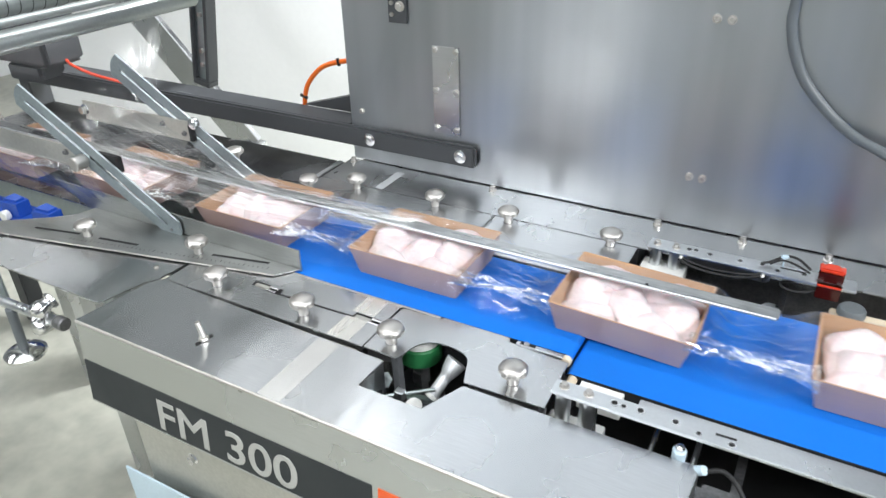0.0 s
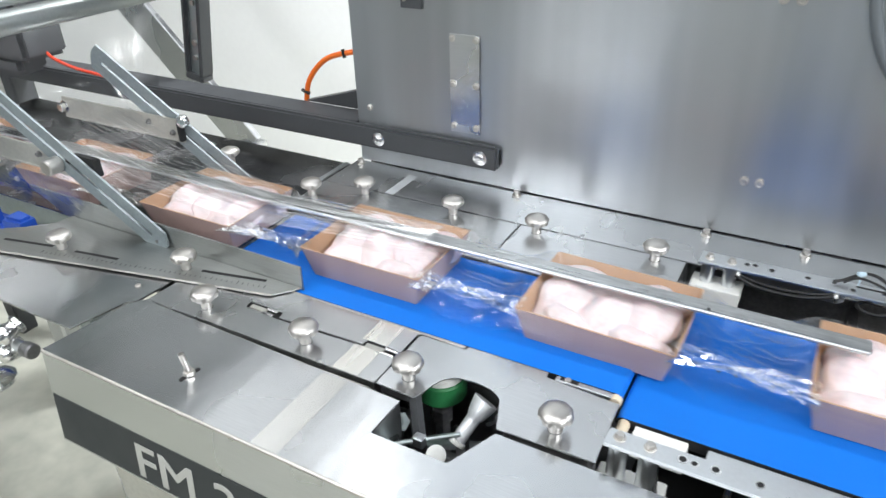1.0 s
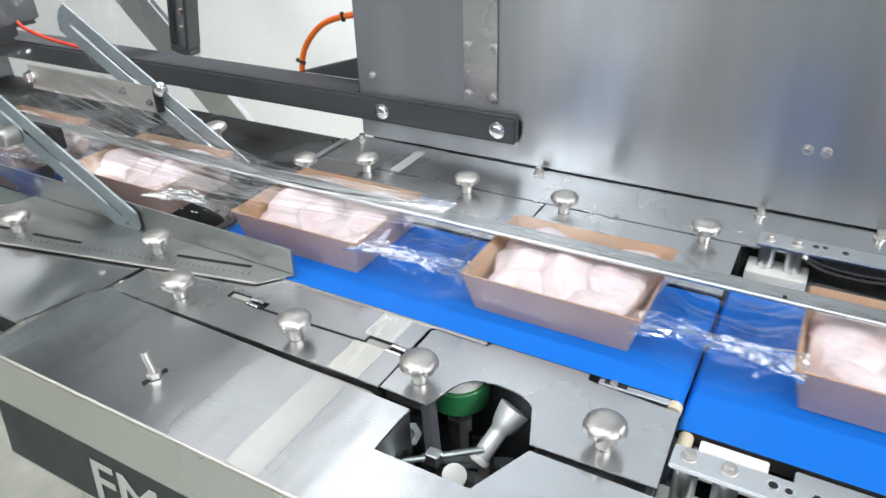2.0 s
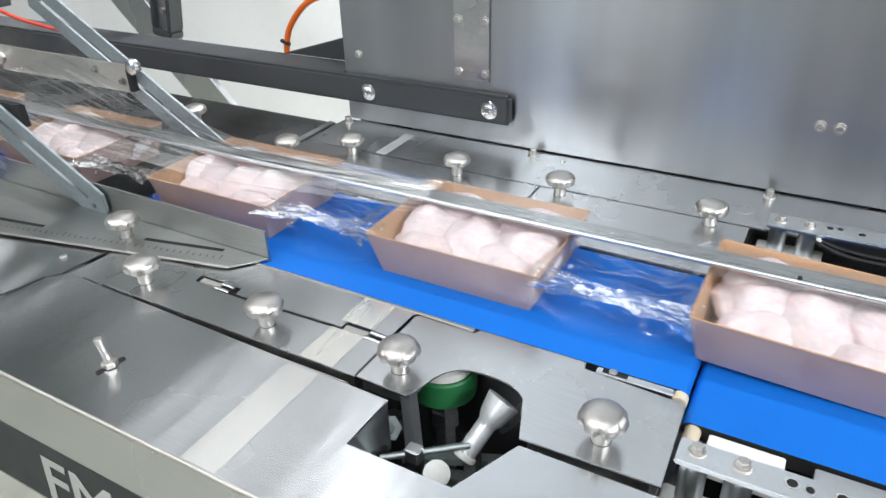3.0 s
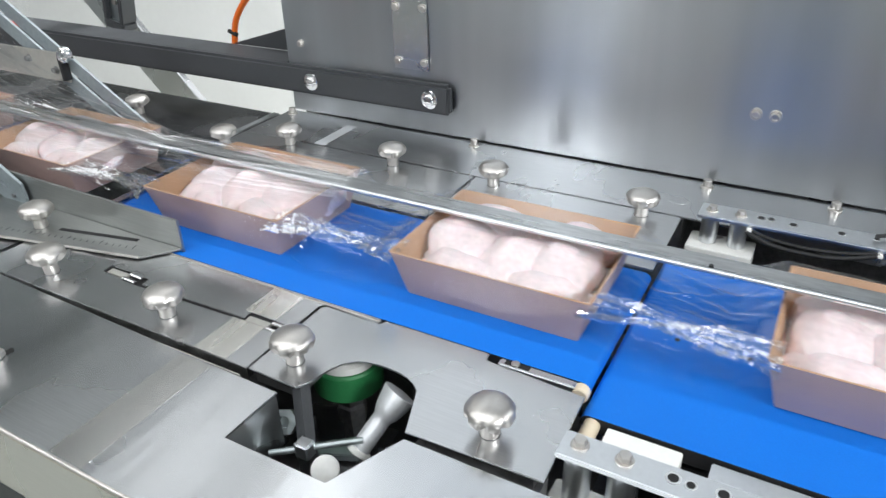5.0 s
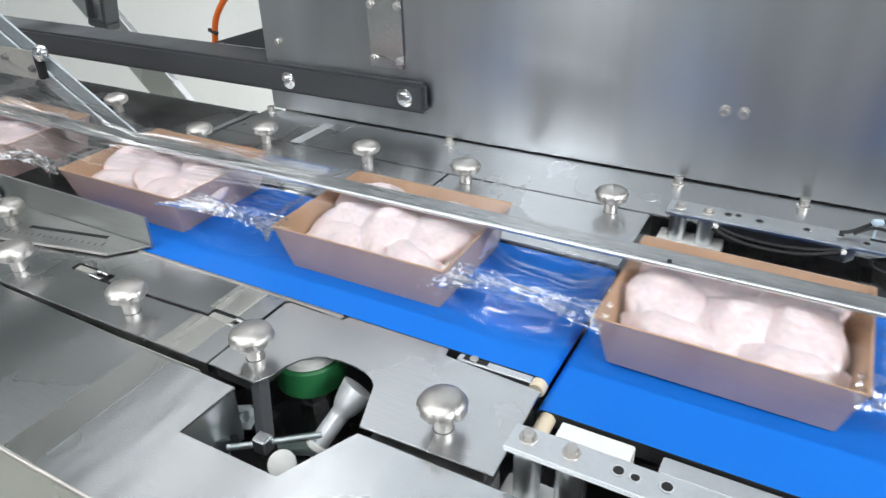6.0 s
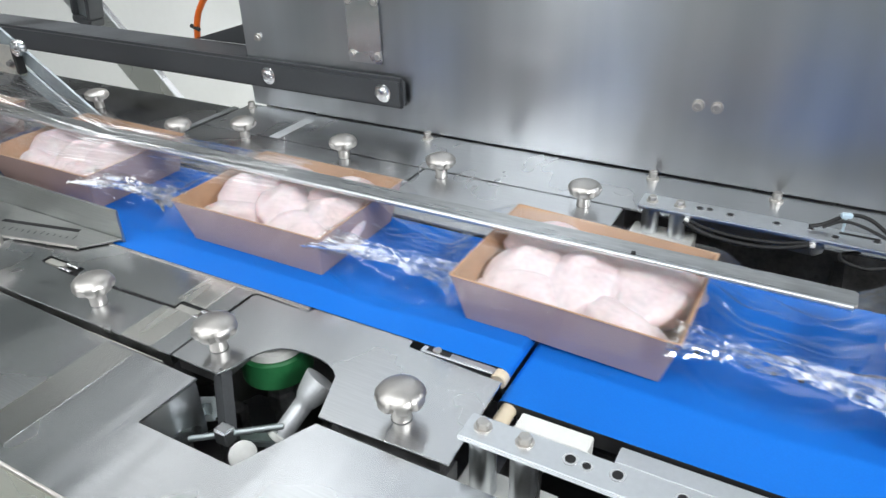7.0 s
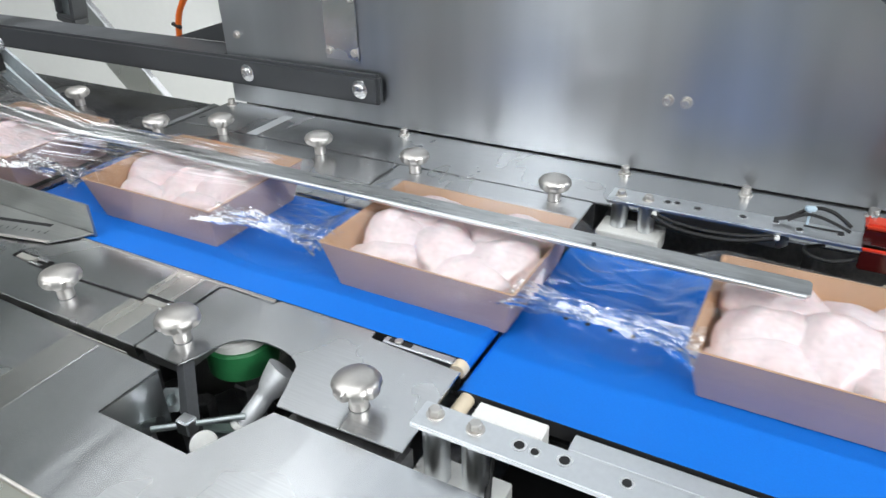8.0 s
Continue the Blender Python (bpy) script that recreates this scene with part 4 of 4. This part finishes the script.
    # two flanks and two ends leave the slot open
    for q in ([(s0, h), (s1, h), (s1, w / 2), (s0, w / 2)], [(s0, -w / 2), (s1, -w / 2), (s1, -h), (s0, -h)],
              [(0, -w * 0.15), (0.012, -w / 2), (s0, -w / 2), (s0, w / 2), (0.012, w / 2), (0, w * 0.15)],
              [(s1, -w / 2), (L - 0.008, -w / 2), (L, -w * 0.15), (L, w * 0.15), (L - 0.008, w / 2), (s1, w / 2)]):
        prism(q, -0.002, 0.002, 0.0, bm)
    bmesh.ops.remove_doubles(bm, verts=bm.verts, dist=1e-5)
    part("strip", moved(bm, m), ARM_STEEL, arm)
    return arm


a1 = slotted_arm((-0.745, 0.9035), (-1.145, 1.135), 0.103, 0.052)
part("clamp_nut", rod((-0.977, 0.1005, 1.018), (-0.977, 0.072, 1.018), 0.015, 18, 0.002), STEEL_KNOB, a1, "round steel clamp nut", True)
part("foot_screw", rod((-0.765, 0.1005, 0.912), (-0.765, 0.098, 0.912), 0.003, 12), DIM_STEEL, a1)
a2 = slotted_arm((-0.724, 0.9035), (-1.121, 1.143), 0.318, 0.056)
part("clamp_nut", lathe([(0.006, 0), (0.012, 0.002), (0.0135, 0.008), (0.012, 0.014), (0.006, 0.018), (0.0005, 0.0185)], 18, pose(-0.886, 0.3155, 1.040, 90, 0, 0)), CHROME, a2, "chrome clamp nut", True)


def former(x0, x1, y, z0, z1, label):
    f = empty("forming_plate", label, "plate", "film forming plates")
    part("plate", box(x0, x1, y - 0.002, y + 0.002, z0, z1, 0.001), PLATE_STEEL, f)
    part("lip", rod((x0, y, z0), (x1, y, z0), 0.003, 10), PLATE_STEEL, f, "", True)
    part("end_block", box(x1 - 0.004, x1 + 0.004, y - 0.010, y + 0.003, z0 + 0.002, z1 - 0.004, 0.001), BLACK, f, "dark end block")
    for x in (x1 - 0.088, x1 - 0.024):
        hexscrew("screw", pose(x, y - 0.002, (z0 + z1) / 2 - 0.2 * (x - x1 + 0.056), 90, 0, 0), 0.0045, 0.007, f, DIM_STEEL)
    hexscrew("nut", pose(x0 + 0.005, y - 0.002, (z0 + z1) / 2, 90, 0, 0), 0.010, 0.012, f, CHROME)
    return f


former(-1.255, -0.897, 0.312, 0.996, 1.040, "flat steel film forming plate with dark end block")
near_former = former(-1.55, -0.957, 0.112, 0.992, 1.036, "flat steel film forming plate behind the arm")
part("black_stop", prism([(-0.952, 0.107), (-0.893, 0.107), (-0.890, 0.112), (-0.890, 0.121), (-0.952, 0.121)], 1.003, 1.036, 0.002), BLACK, near_former, "black plastic end stop")
for x in (-0.938, -0.906):
    part("stop_screw", rod((x, 0.107, 1.020), (x, 0.1045, 1.020), 0.0032, 12, 0.0005), STEEL_KNOB, near_former, "", True)
fin = empty("film_bar", "long thin steel bar over the wrapped trays", "bar")
part("bar", prism([(-1.55, 0.228), (0.297, 0.226), (0.300, 0.229), (0.300, 0.249), (0.297, 0.252), (-1.55, 0.258)], 0.9635, 0.9665, 0.0006), BAR, fin)
part("bright_edge", rod((-1.55, 0.2275, 0.965), (0.297, 0.2255, 0.965), 0.0028, 10), ALU, fin, "worn bright edge", True)
part("pin", rod((0.115, 0.230, 0.9664), (0.115, 0.230, 0.969), 0.0022, 10), BLACK, fin)
part("hanger", rod((-1.54, 0.245, 0.966), (-1.54, 0.1145, 1.010), 0.004, 10), ARM_STEEL, fin, "", True)

# ---------- film rollers ----------
def film_roller(x, y0, y1, z, r, material, label, grooves):
    o = empty("film_roller", label, "roller", "film rollers")
    part("roller", rod((x, y0, z), (x, y1, z), r, 36, 0.002), material, o, "", True)
    for k in range(grooves):
        gy = y0 + (k + 0.5) * 0.028
        part("ring", lathe([(r - 0.001, 0), (r + 0.0004, 0.0003), (r + 0.0004, 0.0019), (r - 0.001, 0.0022)], 36, pose(x, gy, z, -90, 0, 0)), BLACK, o, "", True)
    part("axle", rod((x, y1, z), (x, 0.70, z), 0.008, 12), STEEL, o, "", True)
    return o


film_roller(-1.20, -0.45, 0.655, 1.218, 0.023, ROLLER_GREY, "smooth grey film roller", 0)
film_roller(-1.235, -0.45, 0.640, 1.285, 0.027, ROLLER_GREY, "ringed grey metal film roller", 30)
film_roller(-1.16, -0.45, 0.650, 1.262, 0.009, ROLLER_GREY, "thin metal guide rod", 0)
post = empty("roller_post", "dark grey slotted upright post holding the rollers", "post", at=(-1.272, 0.71, 0.965))
post.rotation_euler = (0, radians(11), 0)
for a, b in ((-0.030, -0.019), (0.019, 0.030)):
    part("flange", box(a, b, -0.02, 0.02, 0.018, 0.80, 0.002), DARK_PAINT, post)
part("web", box(-0.019, 0.019, -0.008, 0.02, 0.018, 0.80), STEEL_SATIN, post)
part("end_cap", box(-0.030, 0.030, -0.02, 0.02, 0.0, 0.0175, 0.003), DARK_PAINT, post)
part("top_arm", box(-0.03, 0.9, -0.02, 0.02, 0.80, 0.84, 0.002), DARK_PAINT, post)
for z in (0.06, 0.10, 0.20):
    part("screw", rod((0, -0.008, z), (0, -0.014, z), 0.0065, 12), STEEL_KNOB, post)
brace = empty("diagonal_brace", "broad pale steel diagonal brace against the white wall", "brace")
part("brace", moved(box(-0.45, 0.75, -0.012, 0.012, -0.067, 0.067, 0.003), Matrix.Translation((-2.21, 1.25, 1.03)) @ pose(0, 0, 0, 0, 45, 0)), STEEL, brace)
part("foot", box(-1.735, -1.645, 1.20, 1.30, 0.0, 0.52, 0.003), STEEL, brace)
head = empty("print_head", "dark grey printer head beside the film path", "printer")
part("body", box(-1.90, -1.545, 0.43, 0.55, 1.045, 1.20, 0.012), DARK_PAINT, head)
part("arm", box(-2.20, -1.90, 0.45, 0.51, 1.09, 1.15, 0.006), DARK_PAINT, head)
part("lower_body", box(-1.75, -1.60, 0.44, 0.52, 1.0045, 1.05, 0.012), DARK_PAINT, head)
tagged(tube("red_cable", [(-1.55, 0.49, 1.060), (-1.52, 0.485, 1.048), (-1.448, 0.485, 1.033), (-1.40, 0.52, 1.010), (-1.385, 0.556, 0.989)], 0.004, RED), "thin red cable from the printer head", "cable")
rest = solid("head_stand", box(-2.20, -2.14, 0.45, 0.51, 0.0, 1.09, 0.004), DARK_PAINT, "dark grey upright under the printer arm", "stand")

# ---------- infeed pushers ----------
chain = empty("infeed_chain_bed", "blue plastic infeed bed with white rollers", "conveyor")
part("bed", box(-3.3, -1.0, 0.03, 0.100, 0.84, 0.866, 0.004), BLUE_PLASTIC, chain)
for k in range(7):
    x = -1.12 - 0.11 * k
    lug = part("pusher", prism([(x, 0.04), (x + 0.05, 0.045), (x + 0.05, 0.075), (x, 0.08)], 0.866, 0.905, 0.006), BLUE_PLASTIC, chain, "blue plastic pusher")
    part("roller", rod((x + 0.02, 0.025, 0.872), (x + 0.02, 0.040, 0.872), 0.012, 18, 0.002), WHITE_PLASTIC, chain, "white plastic roller", True)
part("stand", box(-2.9, -2.8, 0.04, 0.09, 0.0, 0.84), STEEL, chain)


# ---------- trays, chicken and film ----------
def tray_mesh():
    """An open tray with leaning walls, folded rim and board thickness; its foot stands at z 0."""
    bm = bmesh.new()
    bx, by, tx, ty, h, t = 0.0945, 0.0705, 0.1070, 0.0825, 0.0525, 0.0012

    def ring(ax, ay, z, r):
        pts = []
        for cx, cy, a0 in ((ax - r, ay - r, 0), (-ax + r, ay - r, 90), (-ax + r, -ay + r, 180), (ax - r, -ay + r, 270)):
            for k in range(4):
                a = radians(a0 + 30 * k)
                pts.append(bm.verts.new((cx + r * math.cos(a), cy + r * math.sin(a), z)))
        return pts

    rings = [ring(bx, by, 0, 0.002), ring(tx, ty, h, 0.003), ring(tx + 0.0008, ty + 0.0008, h + 0.0006, 0.003), ring(tx - t, ty - t, h + 0.0008, 0.003), ring(bx - t, by - t, 0.0018, 0.002)]
    for i, (a, b) in enumerate(zip(rings, rings[1:])):
        for k in range(len(a)):
            f = bm.faces.new((a[k], a[(k + 1) % len(a)], b[(k + 1) % len(b)], b[k]))
            f.material_index = 1 if i < 2 else 0
    bm.faces.new(rings[0][::-1]).material_index = 1
    bm.faces.new(rings[-1])
    return bm


def chicken_mesh(seed, length, width, height):
    """A rounded cut of chicken: a lopsided body with a narrower end."""
    bm = bmesh.new()
    bmesh.ops.create_icosphere(bm, subdivisions=4, radius=1.0)
    off = Vector((seed * 7.3, seed * 3.1, seed * 1.7))
    for v in bm.verts:
        p = v.co.copy()
        taper = (1.0 - 0.34 * max(0.0, p.x) ** 1.6) * (1.0 + 0.07 * math.cos(p.x * 2.2 + seed))
        q = Vector((p.x * length / 2, p.y * width / 2 * taper, p.z * height / 2 * taper))
        d = noise.noise(p * 1.1 + off) * 0.22 + noise.noise(p * 2.4 + off) * 0.09 + noise.noise(p * 6 + off) * 0.012
        q *= 1 + d - 0.04 * max(0.0, 1 - 7 * abs(noise.noise(p * 1.5 + off * 2))) 
        q.z -= 0.12 * height * p.x * p.x
        q.y += 0.07 * width * math.sin(2.1 * p.x + 1.7 * seed)
        v.co = q
    low, high = min(v.co.z for v in bm.verts), max(v.co.z for v in bm.verts)
    for v in bm.verts:
        v.co.z = (v.co.z - low) / (high - low) * height
    return bm


def film_mesh(seed):
    """One pitch of the film sleeve, from the middle of a tray to the middle of the next: taut over the trays, sunk and creased between them."""
    NU, NV = 190, 140
    rnd = random.Random(seed * 11)
    sec_t = [(-0.089, 0.0008), (-0.0855, 0.030), (-0.0835, 0.0545), (-0.043, 0.0570), (0.0, 0.0575), (0.043, 0.0570), (0.0835, 0.0545), (0.0855, 0.030), (0.089, 0.0008)]
    sec_g = [(-0.092, 0.0008), (-0.087, 0.022), (-0.076, 0.0420), (-0.035, 0.0390), (0.0, 0.0370), (0.035, 0.0400), (0.066, 0.0440), (0.080, 0.024), (0.092, 0.0008)]
    v = np.linspace(0, 1, NV + 1)
    knots = np.linspace(0, 1, len(sec_t))
    ty, tz = np.interp(v, knots, [p[0] for p in sec_t]), np.interp(v, knots, [p[1] for p in sec_t])
    gy, gz = np.interp(v, knots, [p[0] for p in sec_g]), np.interp(v, knots, [p[1] for p in sec_g])
    x = np.linspace(0, PITCH, NU + 1)
    a = np.minimum(x, PITCH - x)
    g = np.clip((a - 0.106) / 0.045, 0, 1)
    g = g * g * (3 - 2 * g)
    X, V = np.meshgrid(x, v, indexing="ij")
    G = g[:, None]
    Y, Z = ty[None] + (gy - ty)[None] * G, tz[None] + (gz - tz)[None] * G
    # straight creases: long ones from tray to tray, and fans from the four upper corners
    rise = np.zeros_like(X)
    girth = 0.28
    lines = []
    for k in range(16):
        lines.append((0.085 + 0.03 * rnd.random(), 0.27 + rnd.gauss(0, 0.05), PITCH - 0.085 - 0.03 * rnd.random(), 0.27 + rnd.gauss(0, 0.07)))
    for k in range(10):
        lines.append((0.085 + 0.03 * rnd.random(), rnd.uniform(0.35, 0.75), PITCH - 0.085 - 0.03 * rnd.random(), rnd.uniform(0.35, 0.75)))
    for cx, sgn in ((0.107, 1), (PITCH - 0.107, -1)):
        for cv in (0.26, 0.74):
            for k in range(7):
                lines.append((cx - sgn * 0.02, cv, cx + sgn * rnd.uniform(0.04, 0.13), cv + rnd.uniform(-0.22, 0.24)))
    for x0, v0, x1, v1 in lines:
        ax, ay, bx, by = x0, v0 * girth, x1, v1 * girth
        L2 = (bx - ax) ** 2 + (by - ay) ** 2
        t = np.clip(((X - ax) * (bx - ax) + (V * girth - ay) * (by - ay)) / L2, 0, 1)
        d = np.hypot(X - ax - t * (bx - ax), V * girth - ay - t * (by - ay))
        w = rnd.uniform(0.0025, 0.0075)
        rise += rnd.choice((1, 1, -0.7)) * rnd.uniform(0.5, 1.0) * 0.38 * w * np.clip(1 - d / w, 0, 1) * np.sin(np.pi * np.clip(t, 0.03, 0.97)) ** 0.5
    hold = np.sin(np.pi * V) ** 0.5
    tray_top = (a[:, None] < 0.109) & (np.abs(Y) < 0.0855) & (Z > 0.04)
    rise *= np.where(tray_top, 0.25, 1.0) * hold
    flank = np.abs(2 * V - 1) > 0.52
    rise *= np.where(flank & (np.abs(2 * V - 1) > 0.62), 0.3, 1.0)
    Y = Y + np.where(flank, -np.sign(0.5 - V) * rise, 0)
    Z = np.maximum(0.0006, Z + np.where(flank, 0, rise))
    Z = np.where(tray_top, np.maximum(Z, 0.0543), Z)
    bm = bmesh.new()
    grid = [[bm.verts.new((X[i, j], Y[i, j], Z[i, j])) for j in range(NV + 1)] for i in range(NU + 1)]
    for p, q in zip(grid, grid[1:]):
        for j in range(NV):
            bm.faces.new((p[j], q[j], q[j + 1], p[j + 1]))
    return bm


def crease_mesh(seed):
    """The gathered edge of the film between two trays: a thin band folded many times."""
    bm = bmesh.new()
    off = Vector((seed * 3.7, seed * 9.1, 0))
    rows = []
    for i in range(121):
        t = i / 120
        x = 0.098 + (PITCH - 0.196) * t
        pinch = 0.40 + 0.60 * abs(2 * t - 1) ** 1.3
        row = []
        for j in range(29):
            v = j / 28 - 0.5
            p = Vector((x, -0.077 + 0.020 * math.sin(math.pi * t) + v * 0.054 * pinch, 0.0515 - 0.011 * math.sin(math.pi * t)))
            q = Vector((t * 2.6 + 0.8 * v, v * 10 + 1.5 * noise.noise(Vector((t * 3, seed, 0))), 0)) + off
            fold = noise.noise(q) + 0.45 * noise.noise(Vector((q.x * 2.0, q.y * 1.9, 3))) + 0.20 * noise.noise(Vector((q.x * 5, q.y * 3.0, 5)))
            p.z += 0.0075 * fold
            p.y += 0.0045 * noise.noise(q * 1.7 + Vector((0, 0, 7)))
            row.append(bm.verts.new(p))
        rows.append(row)
    for a, b in zip(rows, rows[1:]):
        for j in range(28):
            bm.faces.new((a[j], b[j], b[j + 1], a[j + 1]))
    return bm


CUTS = []
for s, dims in enumerate(((0.110, 0.082, 0.056), (0.106, 0.084, 0.057), (0.110, 0.080, 0.055), (0.104, 0.078, 0.056), (0.102, 0.050, 0.046))):
    o = part("chicken_piece", chicken_mesh(s + 1, *dims), SKIN, None, "", True)
    CUTS.append(tagged(o, "raw pale pink chicken piece lying in a cardboard tray", "chicken", "chicken pieces"))
TRAY = tagged(part("cardboard_tray", tray_mesh(), [KRAFT, KRAFT_OUT], None, "", True), "brown cardboard tray filled with raw chicken", "tray", "trays on the belt")
FILMS = []
for s in range(3):
    o = part("film_sleeve", film_mesh(s + 1), FILM, None, "", True)
    part("gathered_edge", crease_mesh(s + 1), FILM_CREASE, o, "crumpled shiny gathered film edge", True)
    FILMS.append(tagged(o, "clear creased packaging film over a chicken tray", "film", "film sleeve lengths"))

PUSHER = empty("tray_pusher", "blue plastic pusher behind a tray on the slideway", "pusher", "tray pushers")
part("block", moved(prism([(-0.075, -0.040), (-0.012, -0.040), (-0.004, -0.016), (-0.030, -0.006), (-0.075, -0.030)], -0.045, 0.045, 0.003), pose(0, 0, 0.024, 90, 0, 0) @ Matrix.Translation((0, 0.014, 0))), BLUE_PLASTIC, PUSHER)
part("face", box(-0.006, 0.0, -0.050, 0.050, -0.010, 0.030, 0.002), BLUE_PLASTIC, PUSHER)
part("pin", rod((-0.040, -0.050, 0.004), (-0.040, 0.050, 0.004), 0.0055, 16, 0.001), WHITE_PLASTIC, PUSHER, "white plastic pin", True)

# where the pieces lie in a tray: x, y, height, turn, roll, which cut
LAYOUTS = [
    [(-0.060, -0.007, 0.003, -96, 0, 0), (0.000, -0.009, 0.003, -82, 6, 1), (0.060, -0.007, 0.003, -104, -5, 2), (-0.052, 0.040, 0.006, 24, 5, 3), (0.022, 0.042, 0.006, 176, 0, 4), (0.056, 0.042, 0.005, 190, 6, 0),
     (-0.046, -0.040, 0.002, 8, 0, 4), (0.048, -0.041, 0.002, 174, 0, 4)],
    [(-0.058, -0.008, 0.003, -70, 0, 1), (-0.004, -0.008, 0.003, -100, -8, 3), (0.058, -0.008, 0.003, -78, 5, 0), (-0.046, 0.040, 0.006, 14, 4, 2), (0.024, 0.042, 0.006, 160, 0, 4), (0.054, 0.040, 0.005, 10, 6, 3),
     (-0.048, -0.041, 0.002, 184, 0, 4), (0.046, -0.040, 0.002, -6, 0, 4)],
    [(-0.060, -0.007, 0.003, -110, 4, 2), (-0.002, -0.009, 0.003, -88, 0, 0), (0.058, -0.007, 0.003, -64, -5, 1), (-0.052, 0.040, 0.006, 172, 0, 3), (0.0, 0.044, 0.006, 190, 5, 4), (0.050, 0.040, 0.005, 24, 0, 3),
     (-0.047, -0.040, 0.002, 172, 0, 4), (0.049, -0.041, 0.002, 186, 0, 4)],
]

# ---------- film web from the roller down to the former and along the bar ----------
def web(lines, nu, nv, wave):
    """A sheet lofted through lines, each (x, z, y0, y1, rise): straight across, bowed up by rise in the middle."""
    b = bmesh.new()
    rows = []
    n = len(lines) - 1
    for i in range(nu + 1):
        f = i / nu * n
        k = min(int(f), n - 1)
        t = f - k
        t = t * t * (3 - 2 * t) if 0 < k < n - 1 else t
        x, z, y0, y1, rise = [a + (c - a) * t for a, c in zip(lines[k], lines[k + 1])]
        row = []
        for j in range(nv + 1):
            v = j / nv
            w = math.sin(math.pi * v)
            p = Vector((x, y0 + (y1 - y0) * v, z + rise * w ** 0.6))
            p.z += wave * (noise.noise(Vector((x * 2, v * 19, 0.5))) + 0.6 * noise.noise(Vector((x * 3, v * 47, 3.5)))) * (0.3 + 0.7 * w)
            row.append(b.verts.new(p))
        rows.append(row)
    for a, c in zip(rows, rows[1:]):
        for j in range(nv):
            b.faces.new((a[j], a[j + 1], c[j + 1], c[j]))
    return b


webs = empty("film_web", "clear packaging film drawn from the roller into a sleeve", "film")
part("upper_web", web([(-1.180, 1.205, 0.10, 0.36, 0.0), (-1.10, 1.10, 0.115, 0.33, 0.0), (-1.04, 1.045, 0.118, 0.314, 0.004)], 30, 60, 0.0008), FILM_THIN, webs, "", True)
part("gathered_web", web([(-1.04, 1.045, 0.118, 0.314, 0.004), (-0.85, 0.990, 0.130, 0.300, 0.010), (-0.62, 0.957, 0.165, 0.282, 0.014), (-0.30, 0.957, 0.212, 0.288, 0.012)], 100, 120, 0.006), FILM_WEB, webs, "", True)
part("side_web", web([(-1.195, 1.196, 0.30, 0.56, 0.0), (-1.11, 1.115, 0.308, 0.43, 0.0), (-1.02, 1.038, 0.316, 0.335, 0.0)], 24, 40, 0.0025), FILM_THIN, webs, "", True)
bm = bmesh.new()
rows = []
for i in range(61):
    u = i / 60
    top = Vector((-1.60 + 0.62 * u, 0.1065, 0.992 - 0.004 * u))
    low = Vector((-1.42 + 0.50 * u, 0.1125, 0.925 - 0.012 * u))
    row = []
    for j in range(41):
        v = j / 40
        p = top.lerp(low, v)
        w = noise.noise(Vector((u * 26, v * 1.2, 0.3))) + 0.6 * noise.noise(Vector((u * 55, v * 1.6, 2.3)))
        p.y -= 0.006 * w * v + 0.006 * math.sin(math.pi * v)
        row.append(bm.verts.new(p))
    rows.append(row)
for a, c in zip(rows, rows[1:]):
    for j in range(40):
        bm.faces.new((a[j], a[j + 1], c[j + 1], c[j]))
part("near_flap", bm, FILM_WEB, webs, "", True)
for o in webs.children:
    o.visible_shadow = False


def motions():
    """Trays, chicken and film ride on the belts at one steady speed."""
    used = set()
    todo = []

    def height(x):
        """Height of the belts under x, with the short ramp from the first belt to the lower outfeed."""
        u = min(1.0, max(0.0, (x - 0.025) / 0.10))
        return DECK - 0.0016 - DROP * u * u * (3 - 2 * u)

    def ride(ob, x, back, ahead, local):
        """Carry ob along from x at the start, resting on the belts at x - back and x + ahead."""
        rows = []
        for i in range(33):
            t = i / 4
            c = x + SPEED * t
            z0, z1 = height(c - back), height(c + ahead)
            lean = math.degrees(math.atan2(z0 - z1, back + ahead))
            rows.append((t, pose(c, TRAY_Y, z0 + (z1 - z0) * back / (back + ahead), 0, lean, 0) @ local))
        todo.append((ob, rows))

    def next_of(ob):
        if ob in used:
            return copy_thing(ob, pose(0, 0, 0))
        used.add(ob)
        return ob

    for i, k in enumerate(range(2, -9, -1)):
        xc = TRAY_X0 + k * PITCH - 0.0945
        ride(next_of(TRAY), xc, 0.0945, 0.0945, pose(0, 0, 0))
        ride(next_of(FILMS[i % 3]), xc, 0.0, PITCH, pose(0, 0, 0))
        flip = 1 if i % 2 else -1
        for px, py, pz, turn, roll, cut in LAYOUTS[i % 3]:
            ride(next_of(CUTS[cut]), xc, 0.0945, 0.0945, pose(px, py, pz, 0, roll, turn + 6 * flip * (i % 4)))
    # the pushers follow the trays and sink through the slot at the end of the slideway
    for k in range(-3, -9, -1):
        start = TRAY_X0 + k * PITCH - 0.189 - 0.014
        rows = []
        for i in range(65):
            t = i / 8
            x = start + SPEED * t
            sunk = min(1.0, max(0.0, (x + 0.735) / 0.07))
            rows.append((t, pose(min(x, -0.665), 0.209, DECK + 0.004 - 0.058 * sunk)))
        todo.append((next_of(PUSHER), rows))
    for ob, rows in todo:
        walk(ob, rows)


motions()
